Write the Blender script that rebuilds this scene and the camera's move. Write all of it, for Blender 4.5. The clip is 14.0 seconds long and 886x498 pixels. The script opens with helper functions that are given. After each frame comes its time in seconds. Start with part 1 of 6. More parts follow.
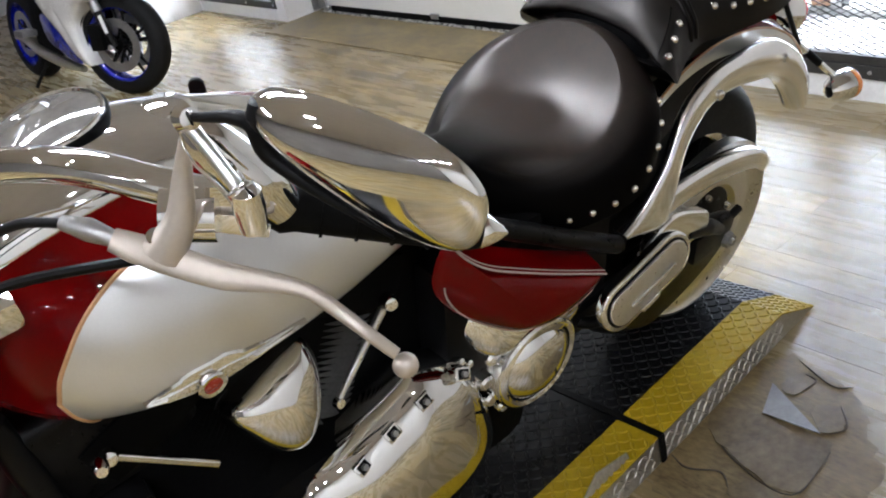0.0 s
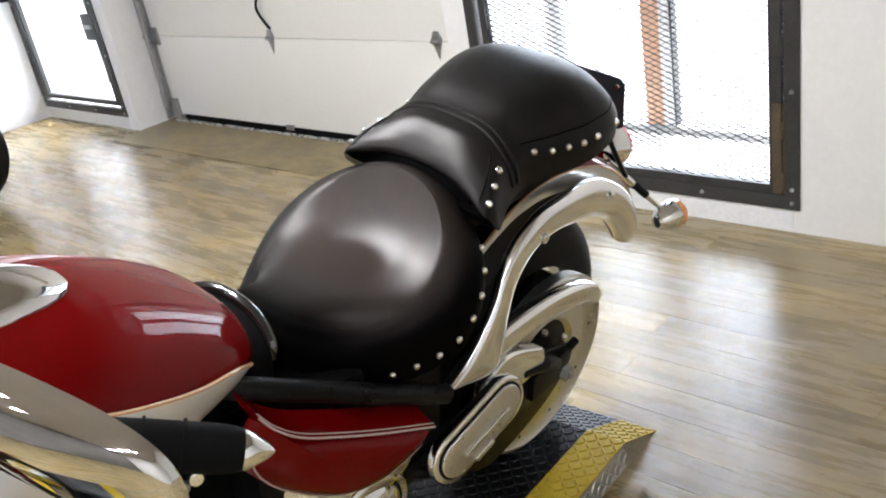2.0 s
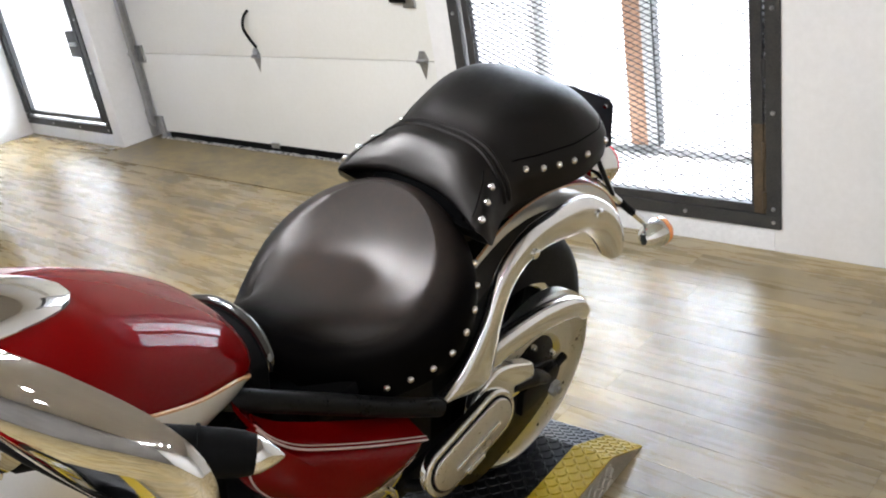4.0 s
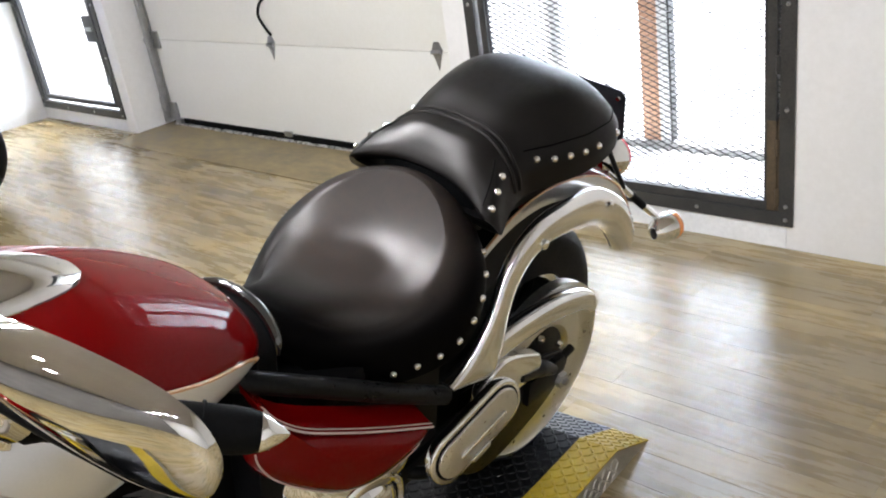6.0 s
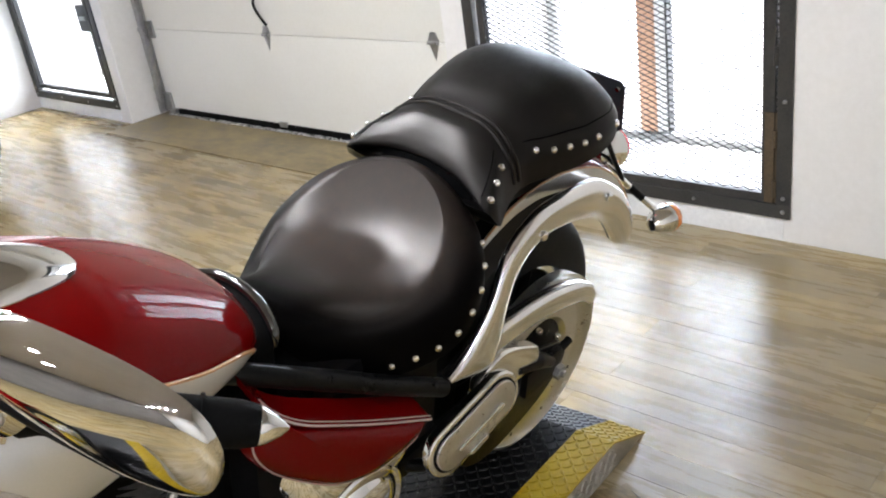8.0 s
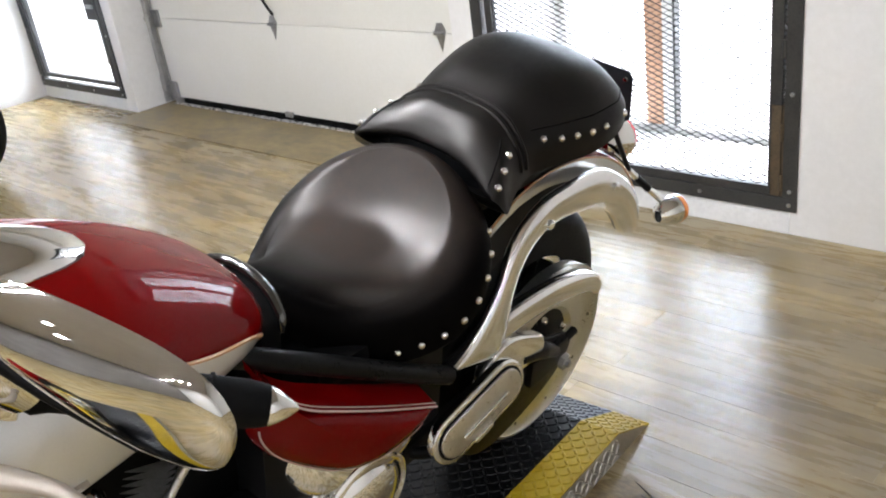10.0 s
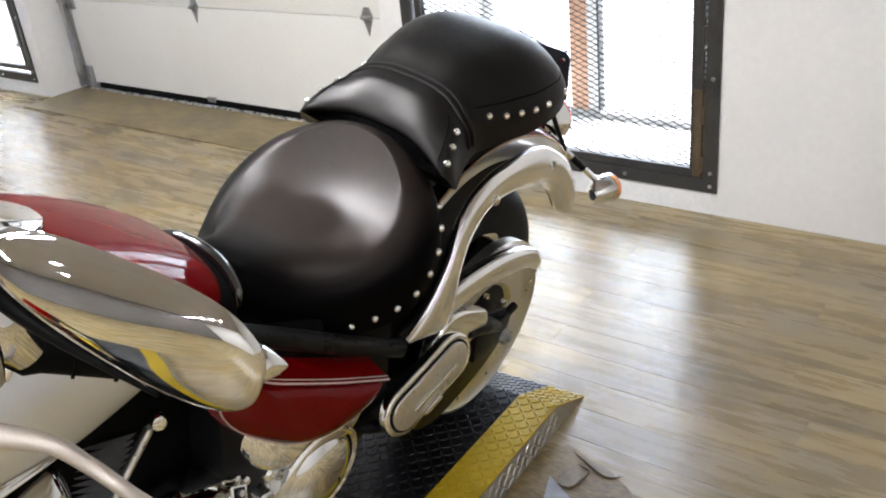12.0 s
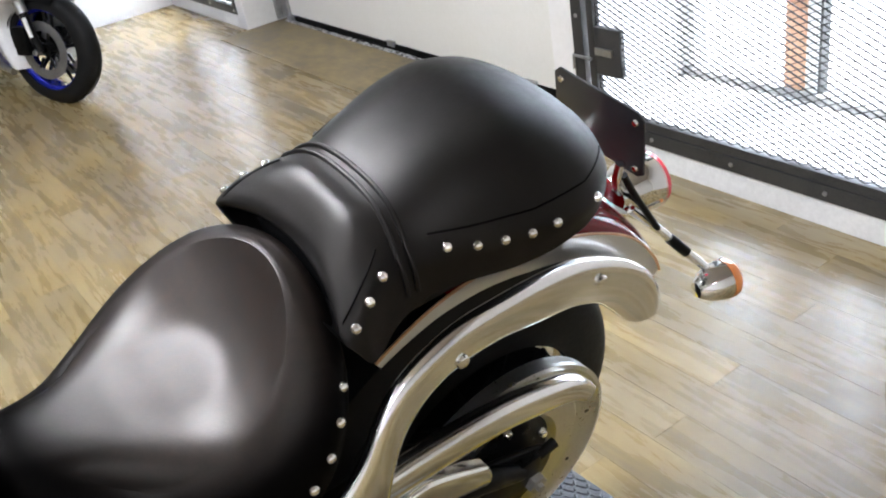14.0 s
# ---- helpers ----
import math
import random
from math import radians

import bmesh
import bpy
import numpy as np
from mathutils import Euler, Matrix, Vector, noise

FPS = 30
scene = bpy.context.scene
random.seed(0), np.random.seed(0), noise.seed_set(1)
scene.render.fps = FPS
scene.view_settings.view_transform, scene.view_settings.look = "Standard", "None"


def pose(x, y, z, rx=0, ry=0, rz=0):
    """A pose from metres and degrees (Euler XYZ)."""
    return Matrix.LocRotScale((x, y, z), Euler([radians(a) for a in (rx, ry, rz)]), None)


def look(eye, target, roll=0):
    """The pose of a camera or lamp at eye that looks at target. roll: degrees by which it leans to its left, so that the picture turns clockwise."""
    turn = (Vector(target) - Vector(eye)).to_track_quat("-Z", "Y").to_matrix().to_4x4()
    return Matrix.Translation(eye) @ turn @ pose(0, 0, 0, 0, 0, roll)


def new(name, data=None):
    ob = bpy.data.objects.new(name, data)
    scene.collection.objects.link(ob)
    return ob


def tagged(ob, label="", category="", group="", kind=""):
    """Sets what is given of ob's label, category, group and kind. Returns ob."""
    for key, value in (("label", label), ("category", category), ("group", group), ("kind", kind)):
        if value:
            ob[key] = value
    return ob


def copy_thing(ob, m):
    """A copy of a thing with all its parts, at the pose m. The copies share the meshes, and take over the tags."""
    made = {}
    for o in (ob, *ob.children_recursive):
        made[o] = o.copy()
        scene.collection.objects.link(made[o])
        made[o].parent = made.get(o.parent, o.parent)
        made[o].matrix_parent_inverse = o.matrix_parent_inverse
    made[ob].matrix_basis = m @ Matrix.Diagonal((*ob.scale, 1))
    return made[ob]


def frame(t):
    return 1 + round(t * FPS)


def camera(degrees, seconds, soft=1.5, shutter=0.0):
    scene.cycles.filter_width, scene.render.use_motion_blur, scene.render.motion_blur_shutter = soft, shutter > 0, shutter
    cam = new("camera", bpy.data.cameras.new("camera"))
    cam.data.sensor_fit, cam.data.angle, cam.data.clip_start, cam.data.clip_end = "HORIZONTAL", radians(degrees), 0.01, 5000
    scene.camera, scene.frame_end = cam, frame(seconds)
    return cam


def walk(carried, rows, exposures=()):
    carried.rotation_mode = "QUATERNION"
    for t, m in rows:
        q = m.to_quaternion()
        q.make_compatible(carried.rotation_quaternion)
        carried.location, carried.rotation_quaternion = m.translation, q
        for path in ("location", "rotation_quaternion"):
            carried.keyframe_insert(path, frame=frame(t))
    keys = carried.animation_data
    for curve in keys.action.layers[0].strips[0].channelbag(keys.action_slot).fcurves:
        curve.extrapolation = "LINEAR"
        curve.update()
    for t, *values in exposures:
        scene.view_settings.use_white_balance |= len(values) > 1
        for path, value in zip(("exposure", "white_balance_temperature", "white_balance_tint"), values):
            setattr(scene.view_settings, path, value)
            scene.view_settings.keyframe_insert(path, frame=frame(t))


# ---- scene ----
from mathutils.bvhtree import BVHTree

cam = camera(52.6, 14.0, soft=2.0)
PATH = [
    (0, (-0.053, -0.123, 1.396), (0.924, 1.334, 0.436), -13.8),
    (0.5, (-0.002, -0.127, 1.392), (1.055, 1.266, 0.421), -13.9),
    (1, (0.071, -0.127, 1.412), (1.259, 1.201, 0.504), -12.9),
    (1.5, (0.099, -0.127, 1.428), (1.337, 1.197, 0.583), -11.9),
    (2, (0.087, -0.116, 1.432), (1.35, 1.193, 0.603), -10.5),
    (2.5, (0.068, -0.105, 1.431), (1.37, 1.178, 0.621), -10.3),
    (4.8, (0.05, -0.129, 1.441), (1.352, 1.164, 0.646), -9.3),
    (5, (0.048, -0.131, 1.437), (1.343, 1.168, 0.638), -9.3),
    (5.5, (0.049, -0.127, 1.433), (1.33, 1.18, 0.625), -8.9),
    (6, (0.052, -0.122, 1.432), (1.339, 1.178, 0.624), -8.8),
    (6.5, (0.055, -0.125, 1.435), (1.361, 1.157, 0.629), -8.7),
    (7, (0.055, -0.122, 1.432), (1.359, 1.157, 0.617), -8.8),
    (7.5, (0.056, -0.111, 1.429), (1.35, 1.172, 0.606), -8.7),
    (10, (0.048, -0.108, 1.421), (1.324, 1.183, 0.581), -8.2),
    (10.5, (0.048, -0.096, 1.415), (1.324, 1.179, 0.552), -7.6),
    (11, (0.049, -0.085, 1.413), (1.349, 1.168, 0.554), -7.5),
    (11.5, (0.03, -0.084, 1.414), (1.352, 1.147, 0.555), -7.3),
    (12, (-0.013, -0.087, 1.416), (1.369, 1.059, 0.534), -6.4),
    (12.5, (-0.007, -0.079, 1.436), (1.362, 1.11, 0.592), -7.4),
    (13, (0.24, -0.087, 1.454), (1.482, 1.302, 0.727), -6.6),
    (13.5, (0.454, -0.078, 1.445), (1.59, 1.34, 0.608), -8.8),
    (14, (0.755, 0.024, 1.438), (1.646, 1.513, 0.443), -10.6),
]
walk(cam, [(t, look(eye, target, roll)) for t, eye, target, roll in PATH], [(0.0, 2.45, 6000, 11), (1.0, 2.52, 6000, 11), (2.0, 2.63, 6200, 11), (13.0, 2.63, 6200, 11), (14.0, 2.66, 6050, 11)])

# ---- light ----
world = bpy.data.worlds.new("sky")
scene.world = world
world.use_nodes = True
wn = world.node_tree
sky = wn.nodes.new("ShaderNodeTexSky")
sky.sky_type, sky.sun_disc = "NISHITA", False
sky.sun_elevation, sky.sun_rotation = radians(72), radians(107)
sky.air_density, sky.dust_density, sky.ozone_density = 1.0, 3.0, 1.0
wn.nodes["Background"].inputs["Strength"].default_value = 0.15
wn.links.new(sky.outputs["Color"], wn.nodes["Background"].inputs["Color"])
sun = new("sun", bpy.data.lights.new("sun", "SUN"))
sun.data.energy, sun.data.angle, sun.data.color = 1.2, radians(10), (1.0, 0.96, 0.90)
sun.matrix_world = look((3.0, -0.9, 9.6), (0, 0, 0))
scene.view_settings.exposure = 2.6

LAMP_W = 0.55
FILL_W = 8.0


# ---- materials ----
def node_mat(name):
    m = bpy.data.materials.new(name)
    m.use_nodes = True
    return m, m.node_tree.nodes, m.node_tree.links, m.node_tree.nodes["Principled BSDF"]


def add(nodes, kind, **values):
    n = nodes.new(kind)
    for key, value in values.items():
        n.inputs[key].default_value = value
    return n


def surface(name, c1, c2, rough=(0.4, 0.6), metal=0.0, scale=8.0, fine=90.0, bump=0.1, coat=0.0, stretch=(1, 1, 1), per_object=0.0, spec=0.5, coat_ior=1.5):
    """A worn surface: two colours mixed by noise at two scales, roughness that varies with it, and a fine relief."""
    m, nodes, links, bsdf = node_mat(name)
    tc = nodes.new("ShaderNodeTexCoord")
    mp = add(nodes, "ShaderNodeMapping", Scale=stretch)
    links.new(tc.outputs["Object"], mp.inputs["Vector"])
    big = add(nodes, "ShaderNodeTexNoise", Scale=scale, Detail=4.0, Roughness=0.6)
    small = add(nodes, "ShaderNodeTexNoise", Scale=fine, Detail=3.0, Roughness=0.6)
    links.new(mp.outputs[0], big.inputs["Vector"])
    links.new(mp.outputs[0], small.inputs["Vector"])
    both = nodes.new("ShaderNodeMath")
    both.operation = "ADD"
    links.new(big.outputs["Fac"], both.inputs[0])
    links.new(small.outputs["Fac"], both.inputs[1])
    ramp = nodes.new("ShaderNodeMapRange")
    ramp.inputs["From Min"].default_value, ramp.inputs["From Max"].default_value = 0.7, 1.3
    links.new(both.outputs[0], ramp.inputs["Value"])
    mix = nodes.new("ShaderNodeMix")
    mix.data_type = "RGBA"
    mix.inputs[6].default_value, mix.inputs[7].default_value = (*c1, 1), (*c2, 1)
    links.new(ramp.outputs[0], mix.inputs[0])
    colour = mix.outputs[2]
    if per_object:
        info = nodes.new("ShaderNodeObjectInfo")
        hsv = nodes.new("ShaderNodeHueSaturation")
        val = nodes.new("ShaderNodeMapRange")
        val.inputs["To Min"].default_value, val.inputs["To Max"].default_value = 1 - per_object, 1 + per_object
        links.new(info.outputs["Random"], val.inputs["Value"])
        links.new(val.outputs[0], hsv.inputs["Value"])
        links.new(colour, hsv.inputs["Color"])
        colour = hsv.outputs[0]
    links.new(colour, bsdf.inputs["Base Color"])
    rr = nodes.new("ShaderNodeMapRange")
    rr.inputs["To Min"].default_value, rr.inputs["To Max"].default_value = rough
    links.new(ramp.outputs[0], rr.inputs["Value"])
    links.new(rr.outputs[0], bsdf.inputs["Roughness"])
    bsdf.inputs["Metallic"].default_value = metal
    bsdf.inputs["Coat Weight"].default_value = coat
    bsdf.inputs["Coat Roughness"].default_value = 0.03
    bsdf.inputs["Coat IOR"].default_value = coat_ior
    bsdf.inputs["Specular IOR Level"].default_value = spec
    if bump:
        b = add(nodes, "ShaderNodeBump", Strength=bump, Distance=0.002)
        links.new(both.outputs[0], b.inputs["Height"])
        links.new(b.outputs[0], bsdf.inputs["Normal"])
    return m


def plank_material():
    """Vinyl planks printed with weathered oak: streaks along y, tone by plank, a satin wear layer."""
    m, nodes, links, bsdf = node_mat("weathered oak vinyl")
    tc = nodes.new("ShaderNodeTexCoord")
    info = nodes.new("ShaderNodeObjectInfo")
    shift = nodes.new("ShaderNodeVectorMath")
    shift.operation = "MULTIPLY_ADD"
    shift.inputs[1].default_value = (1, 1, 1)
    rnd = nodes.new("ShaderNodeCombineXYZ")
    mul = nodes.new("ShaderNodeMath")
    mul.operation, mul.inputs[1].default_value = "MULTIPLY", 37.0
    links.new(info.outputs["Random"], mul.inputs[0])
    links.new(mul.outputs[0], rnd.inputs[0])
    links.new(mul.outputs[0], rnd.inputs[1])
    links.new(tc.outputs["Object"], shift.inputs[0])
    links.new(rnd.outputs[0], shift.inputs[2])
    mp = add(nodes, "ShaderNodeMapping", Scale=(13, 1.5, 1))
    links.new(shift.outputs[0], mp.inputs["Vector"])
    streak = add(nodes, "ShaderNodeTexNoise", Scale=1.6, Detail=7.0, Roughness=0.64, Distortion=0.2)
    links.new(mp.outputs[0], streak.inputs["Vector"])
    mp2 = add(nodes, "ShaderNodeMapping", Scale=(1.6, 1.0, 1))
    links.new(shift.outputs[0], mp2.inputs["Vector"])
    cloud = add(nodes, "ShaderNodeTexNoise", Scale=2.2, Detail=3.0, Roughness=0.5)
    links.new(mp2.outputs[0], cloud.inputs["Vector"])
    ramp = nodes.new("ShaderNodeValToRGB")
    ramp.color_ramp.elements[0].position, ramp.color_ramp.elements[0].color = 0.27, (0.175, 0.130, 0.060, 1)
    ramp.color_ramp.elements[1].position, ramp.color_ramp.elements[1].color = 0.73, (0.395, 0.308, 0.145, 1)
    mid = ramp.color_ramp.elements.new(0.5)
    mid.color = (0.280, 0.206, 0.086, 1)
    links.new(streak.outputs["Fac"], ramp.inputs["Fac"])
    grey = nodes.new("ShaderNodeMix")
    grey.data_type = "RGBA"
    grey.inputs[7].default_value = (0.214, 0.188, 0.134, 1)
    cr = nodes.new("ShaderNodeMapRange")
    cr.inputs["From Min"].default_value, cr.inputs["From Max"].default_value = 0.40, 0.62
    cr.inputs["To Max"].default_value = 0.45
    links.new(cloud.outputs["Fac"], cr.inputs["Value"])
    links.new(cr.outputs[0], grey.inputs[0])
    links.new(ramp.outputs[0], grey.inputs[6])
    hsv = nodes.new("ShaderNodeHueSaturation")
    val = nodes.new("ShaderNodeMapRange")
    val.inputs["To Min"].default_value, val.inputs["To Max"].default_value = 0.78, 1.12
    links.new(info.outputs["Random"], val.inputs["Value"])
    links.new(val.outputs[0], hsv.inputs["Value"])
    links.new(grey.outputs[2], hsv.inputs["Color"])
    links.new(hsv.outputs[0], bsdf.inputs["Base Color"])
    rr = nodes.new("ShaderNodeMapRange")
    rr.inputs["To Min"].default_value, rr.inputs["To Max"].default_value = 0.22, 0.33
    links.new(streak.outputs["Fac"], rr.inputs["Value"])
    links.new(rr.outputs[0], bsdf.inputs["Roughness"])
    bsdf.inputs["Specular IOR Level"].default_value = 0.8
    b = add(nodes, "ShaderNodeBump", Strength=0.05, Distance=0.0008)
    links.new(streak.outputs["Fac"], b.inputs["Height"])
    links.new(b.outputs[0], bsdf.inputs["Normal"])
    return m


def leather_material(name, middle, reach, spec_sheen, rough_worn, rubbed_sheen, spec_base):
    """Black seat leather with a fine grain, worn and polished where the rider sits; that zone also paints in a brown
    sheen.
    """
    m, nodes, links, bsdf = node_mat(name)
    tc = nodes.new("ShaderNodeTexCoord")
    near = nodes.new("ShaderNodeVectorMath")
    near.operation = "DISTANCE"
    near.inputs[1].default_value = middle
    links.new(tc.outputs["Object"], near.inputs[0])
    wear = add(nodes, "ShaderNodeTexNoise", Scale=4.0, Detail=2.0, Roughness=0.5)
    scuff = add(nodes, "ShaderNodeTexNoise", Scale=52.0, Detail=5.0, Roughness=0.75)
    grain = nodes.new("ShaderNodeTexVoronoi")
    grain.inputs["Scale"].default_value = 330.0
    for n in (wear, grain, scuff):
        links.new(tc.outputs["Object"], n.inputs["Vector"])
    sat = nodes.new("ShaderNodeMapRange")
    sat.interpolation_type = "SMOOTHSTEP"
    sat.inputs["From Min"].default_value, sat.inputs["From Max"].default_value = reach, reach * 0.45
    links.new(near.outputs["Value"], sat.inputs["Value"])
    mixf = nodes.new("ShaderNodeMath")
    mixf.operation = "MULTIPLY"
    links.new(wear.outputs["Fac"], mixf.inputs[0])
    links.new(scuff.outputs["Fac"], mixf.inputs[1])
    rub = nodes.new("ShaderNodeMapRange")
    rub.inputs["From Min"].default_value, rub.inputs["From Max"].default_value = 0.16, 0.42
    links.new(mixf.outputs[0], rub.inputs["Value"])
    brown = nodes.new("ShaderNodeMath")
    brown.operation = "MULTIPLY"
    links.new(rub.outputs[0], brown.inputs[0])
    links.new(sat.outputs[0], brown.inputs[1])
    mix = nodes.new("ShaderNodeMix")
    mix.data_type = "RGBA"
    mix.inputs[6].default_value, mix.inputs[7].default_value = (0.0012, 0.0011, 0.0011, 1), rubbed_sheen
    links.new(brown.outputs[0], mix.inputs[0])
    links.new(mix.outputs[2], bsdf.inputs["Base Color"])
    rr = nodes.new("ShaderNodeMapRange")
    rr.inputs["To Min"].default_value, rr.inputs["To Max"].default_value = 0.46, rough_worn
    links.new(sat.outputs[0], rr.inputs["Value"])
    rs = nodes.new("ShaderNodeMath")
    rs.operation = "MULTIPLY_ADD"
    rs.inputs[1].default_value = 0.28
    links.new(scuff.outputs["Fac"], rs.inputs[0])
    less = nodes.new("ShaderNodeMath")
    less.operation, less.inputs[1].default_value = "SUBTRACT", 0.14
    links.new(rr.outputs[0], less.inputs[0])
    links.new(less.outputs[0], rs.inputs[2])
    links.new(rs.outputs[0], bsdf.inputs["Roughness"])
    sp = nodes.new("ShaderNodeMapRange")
    sp.inputs["To Min"].default_value, sp.inputs["To Max"].default_value = spec_base, spec_sheen
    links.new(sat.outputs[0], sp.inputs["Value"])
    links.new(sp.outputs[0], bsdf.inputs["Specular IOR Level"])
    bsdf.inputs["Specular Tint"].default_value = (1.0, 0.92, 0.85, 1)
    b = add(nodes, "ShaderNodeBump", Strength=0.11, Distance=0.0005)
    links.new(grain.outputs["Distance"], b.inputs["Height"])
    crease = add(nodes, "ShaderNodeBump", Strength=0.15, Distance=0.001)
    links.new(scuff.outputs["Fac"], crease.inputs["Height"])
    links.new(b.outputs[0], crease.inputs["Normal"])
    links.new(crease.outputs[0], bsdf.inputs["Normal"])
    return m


def glass_material():
    m, nodes, links, bsdf = node_mat("window glass")
    bsdf.inputs["Transmission Weight"].default_value = 1.0
    bsdf.inputs["Roughness"].default_value = 0.0
    bsdf.inputs["IOR"].default_value = 1.02
    bsdf.inputs["Base Color"].default_value = (1, 1, 1, 1)
    return m


def lamp_material(strength):
    m, nodes, links, bsdf = node_mat("lamp glow")
    bsdf.inputs["Emission Color"].default_value = (1.0, 0.97, 0.92, 1)
    bsdf.inputs["Emission Strength"].default_value = strength
    return m


WHITE = surface("white painted plaster", (0.76, 0.75, 0.73), (0.82, 0.81, 0.795), (0.45, 0.6), scale=1.5, fine=40, bump=0.08)
CEIL = surface("taupe ceiling paint", (0.42, 0.39, 0.365), (0.49, 0.455, 0.425), (0.6, 0.8), scale=1.0, fine=30, bump=0.05)
DARKWALL = surface("grey-brown wall paint", (0.15, 0.14, 0.13), (0.21, 0.195, 0.18), (0.5, 0.7), scale=2, fine=40, bump=0.05)
DOORPAINT = surface("off-white door enamel", (0.80, 0.79, 0.73), (0.84, 0.83, 0.78), (0.35, 0.5), scale=2.0, fine=60, bump=0.04)
PLANK = plank_material()
THRESH = surface("brown worn vinyl threshold", (0.105, 0.078, 0.036), (0.33, 0.255, 0.125), (0.35, 0.5), scale=2.2, fine=9, bump=0.1, stretch=(2.0, 1, 1))
CONCRETE = surface("pale concrete", (0.52, 0.50, 0.47), (0.66, 0.64, 0.60), (0.7, 0.9), scale=3, fine=60, bump=0.2)
GREYTRIM = surface("grey weathered sill strip", (0.25, 0.25, 0.25), (0.42, 0.42, 0.41), (0.6, 0.8), scale=5, fine=80, bump=0.15)
SILL = surface("white painted sill", (0.66, 0.66, 0.65), (0.80, 0.80, 0.79), (0.5, 0.7), scale=3, fine=60, bump=0.1)
IRON = surface("dark painted steel", (0.030, 0.031, 0.033), (0.062, 0.060, 0.056), (0.35, 0.6), metal=0.3, scale=12, fine=150, bump=0.1)
RUST = surface("rusty steel tube", (0.055, 0.040, 0.025), (0.13, 0.095, 0.055), (0.5, 0.8), metal=0.3, scale=14, fine=120, bump=0.2)
WOODPOST = surface("orange-brown stained wood", (0.42, 0.22, 0.13), (0.55, 0.31, 0.19), (0.4, 0.6), scale=4, fine=40, bump=0.1, stretch=(6, 6, 0.8))
GALV = surface("galvanised steel", (0.33, 0.33, 0.33), (0.50, 0.50, 0.50), (0.35, 0.5), metal=0.9, scale=25, fine=120, bump=0.05)
GALVBRIGHT = surface("bright aluminium", (0.72, 0.72, 0.72), (0.85, 0.85, 0.85), (0.2, 0.35), metal=0.7, scale=25, fine=120, bump=0.05)
RUBBER = surface("black rubber", (0.002, 0.002, 0.002), (0.005, 0.005, 0.005), (0.5, 0.75), scale=20, fine=200, bump=0.12, spec=0.06)
TYRE = surface("tyre rubber", (0.005, 0.005, 0.005), (0.011, 0.011, 0.011), (0.5, 0.7), scale=15, fine=160, bump=0.15, spec=0.15)
CHROME = surface("polished chrome", (0.80, 0.80, 0.79), (0.86, 0.86, 0.85), (0.025, 0.06), metal=1.0, scale=6, fine=60, bump=0.0)
SATIN = surface("satin aluminium", (0.62, 0.61, 0.58), (0.72, 0.71, 0.68), (0.26, 0.36), metal=1.0, scale=8, fine=140, bump=0.0)
BUFFED = surface("buffed chrome", (0.84, 0.84, 0.83), (0.90, 0.90, 0.89), (0.13, 0.20), metal=1.0, scale=6, fine=60, bump=0.0)
LEVER = surface("cast aluminium lever", (0.50, 0.44, 0.375), (0.56, 0.50, 0.43), (0.36, 0.46), metal=0.55, scale=15, fine=200, bump=0.05)
RED = surface("candy red lacquer", (0.108, 0.0005, 0.0008), (0.124, 0.0006, 0.0010), (0.35, 0.42), metal=0.1, scale=300, fine=900, bump=0.0, coat=0.7, spec=0.0, coat_ior=1.33)
SILVER = surface("silver-grey lacquer", (0.68, 0.68, 0.67), (0.72, 0.72, 0.71), (0.28, 0.33), metal=0.7, scale=300, fine=900, bump=0.0, coat=1.0, coat_ior=1.35)
PIN = surface("tan pinstripe", (0.55, 0.30, 0.14), (0.62, 0.36, 0.18), (0.3, 0.4), scale=20, fine=100, bump=0.0, coat=0.6)
PINPALE = surface("pale pinstripe", (0.42, 0.30, 0.27), (0.50, 0.37, 0.33), (0.3, 0.4), scale=20, fine=100, bump=0.0, coat=0.6)
# Wear tone and gloss in the dish also imitate its bright brown highlight.
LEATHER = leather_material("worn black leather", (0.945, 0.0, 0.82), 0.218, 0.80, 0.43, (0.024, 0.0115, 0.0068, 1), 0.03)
PADLEATHER = leather_material("black seat leather polished at the front", (1.10, 0.0, 0.93), 0.16, 0.45, 0.37, (0.003, 0.0026, 0.0026, 1), 0.26)
BLACKPAINT = surface("black enamel", (0.003, 0.003, 0.003), (0.006, 0.006, 0.006), (0.25, 0.42), scale=20, fine=150, bump=0.03, spec=0.13)
BLACKPLASTIC = surface("black moulded plastic", (0.002, 0.002, 0.0022), (0.005, 0.005, 0.0055), (0.4, 0.55), scale=20, fine=220, bump=0.05, spec=0.13)
FIN = surface("black engine casting", (0.0012, 0.0012, 0.0012), (0.003, 0.003, 0.003), (0.6, 0.75), scale=30, fine=200, bump=0.15, spec=0.06)
BLACKPLATE = surface("black chequer plate paint", (0.0018, 0.0019, 0.0022), (0.006, 0.0063, 0.007), (0.24, 0.40), metal=0.0, scale=14, fine=110, bump=0.08, spec=0.25)
WORNPLATE = surface("chequer plate worn to bare steel", (0.02, 0.021, 0.024), (0.11, 0.115, 0.125), (0.3, 0.45), metal=0.5, scale=10, fine=110, bump=0.08)
YELLOW = surface("worn yellow paint", (0.36, 0.245, 0.003), (0.48, 0.335, 0.008), (0.38, 0.55), scale=9, fine=90, bump=0.1, spec=0.3)
BAREPLATE = surface("bare aluminium chequer plate", (0.34, 0.32, 0.29), (0.58, 0.56, 0.52), (0.28, 0.5), metal=0.9, scale=12, fine=120, bump=0.1)
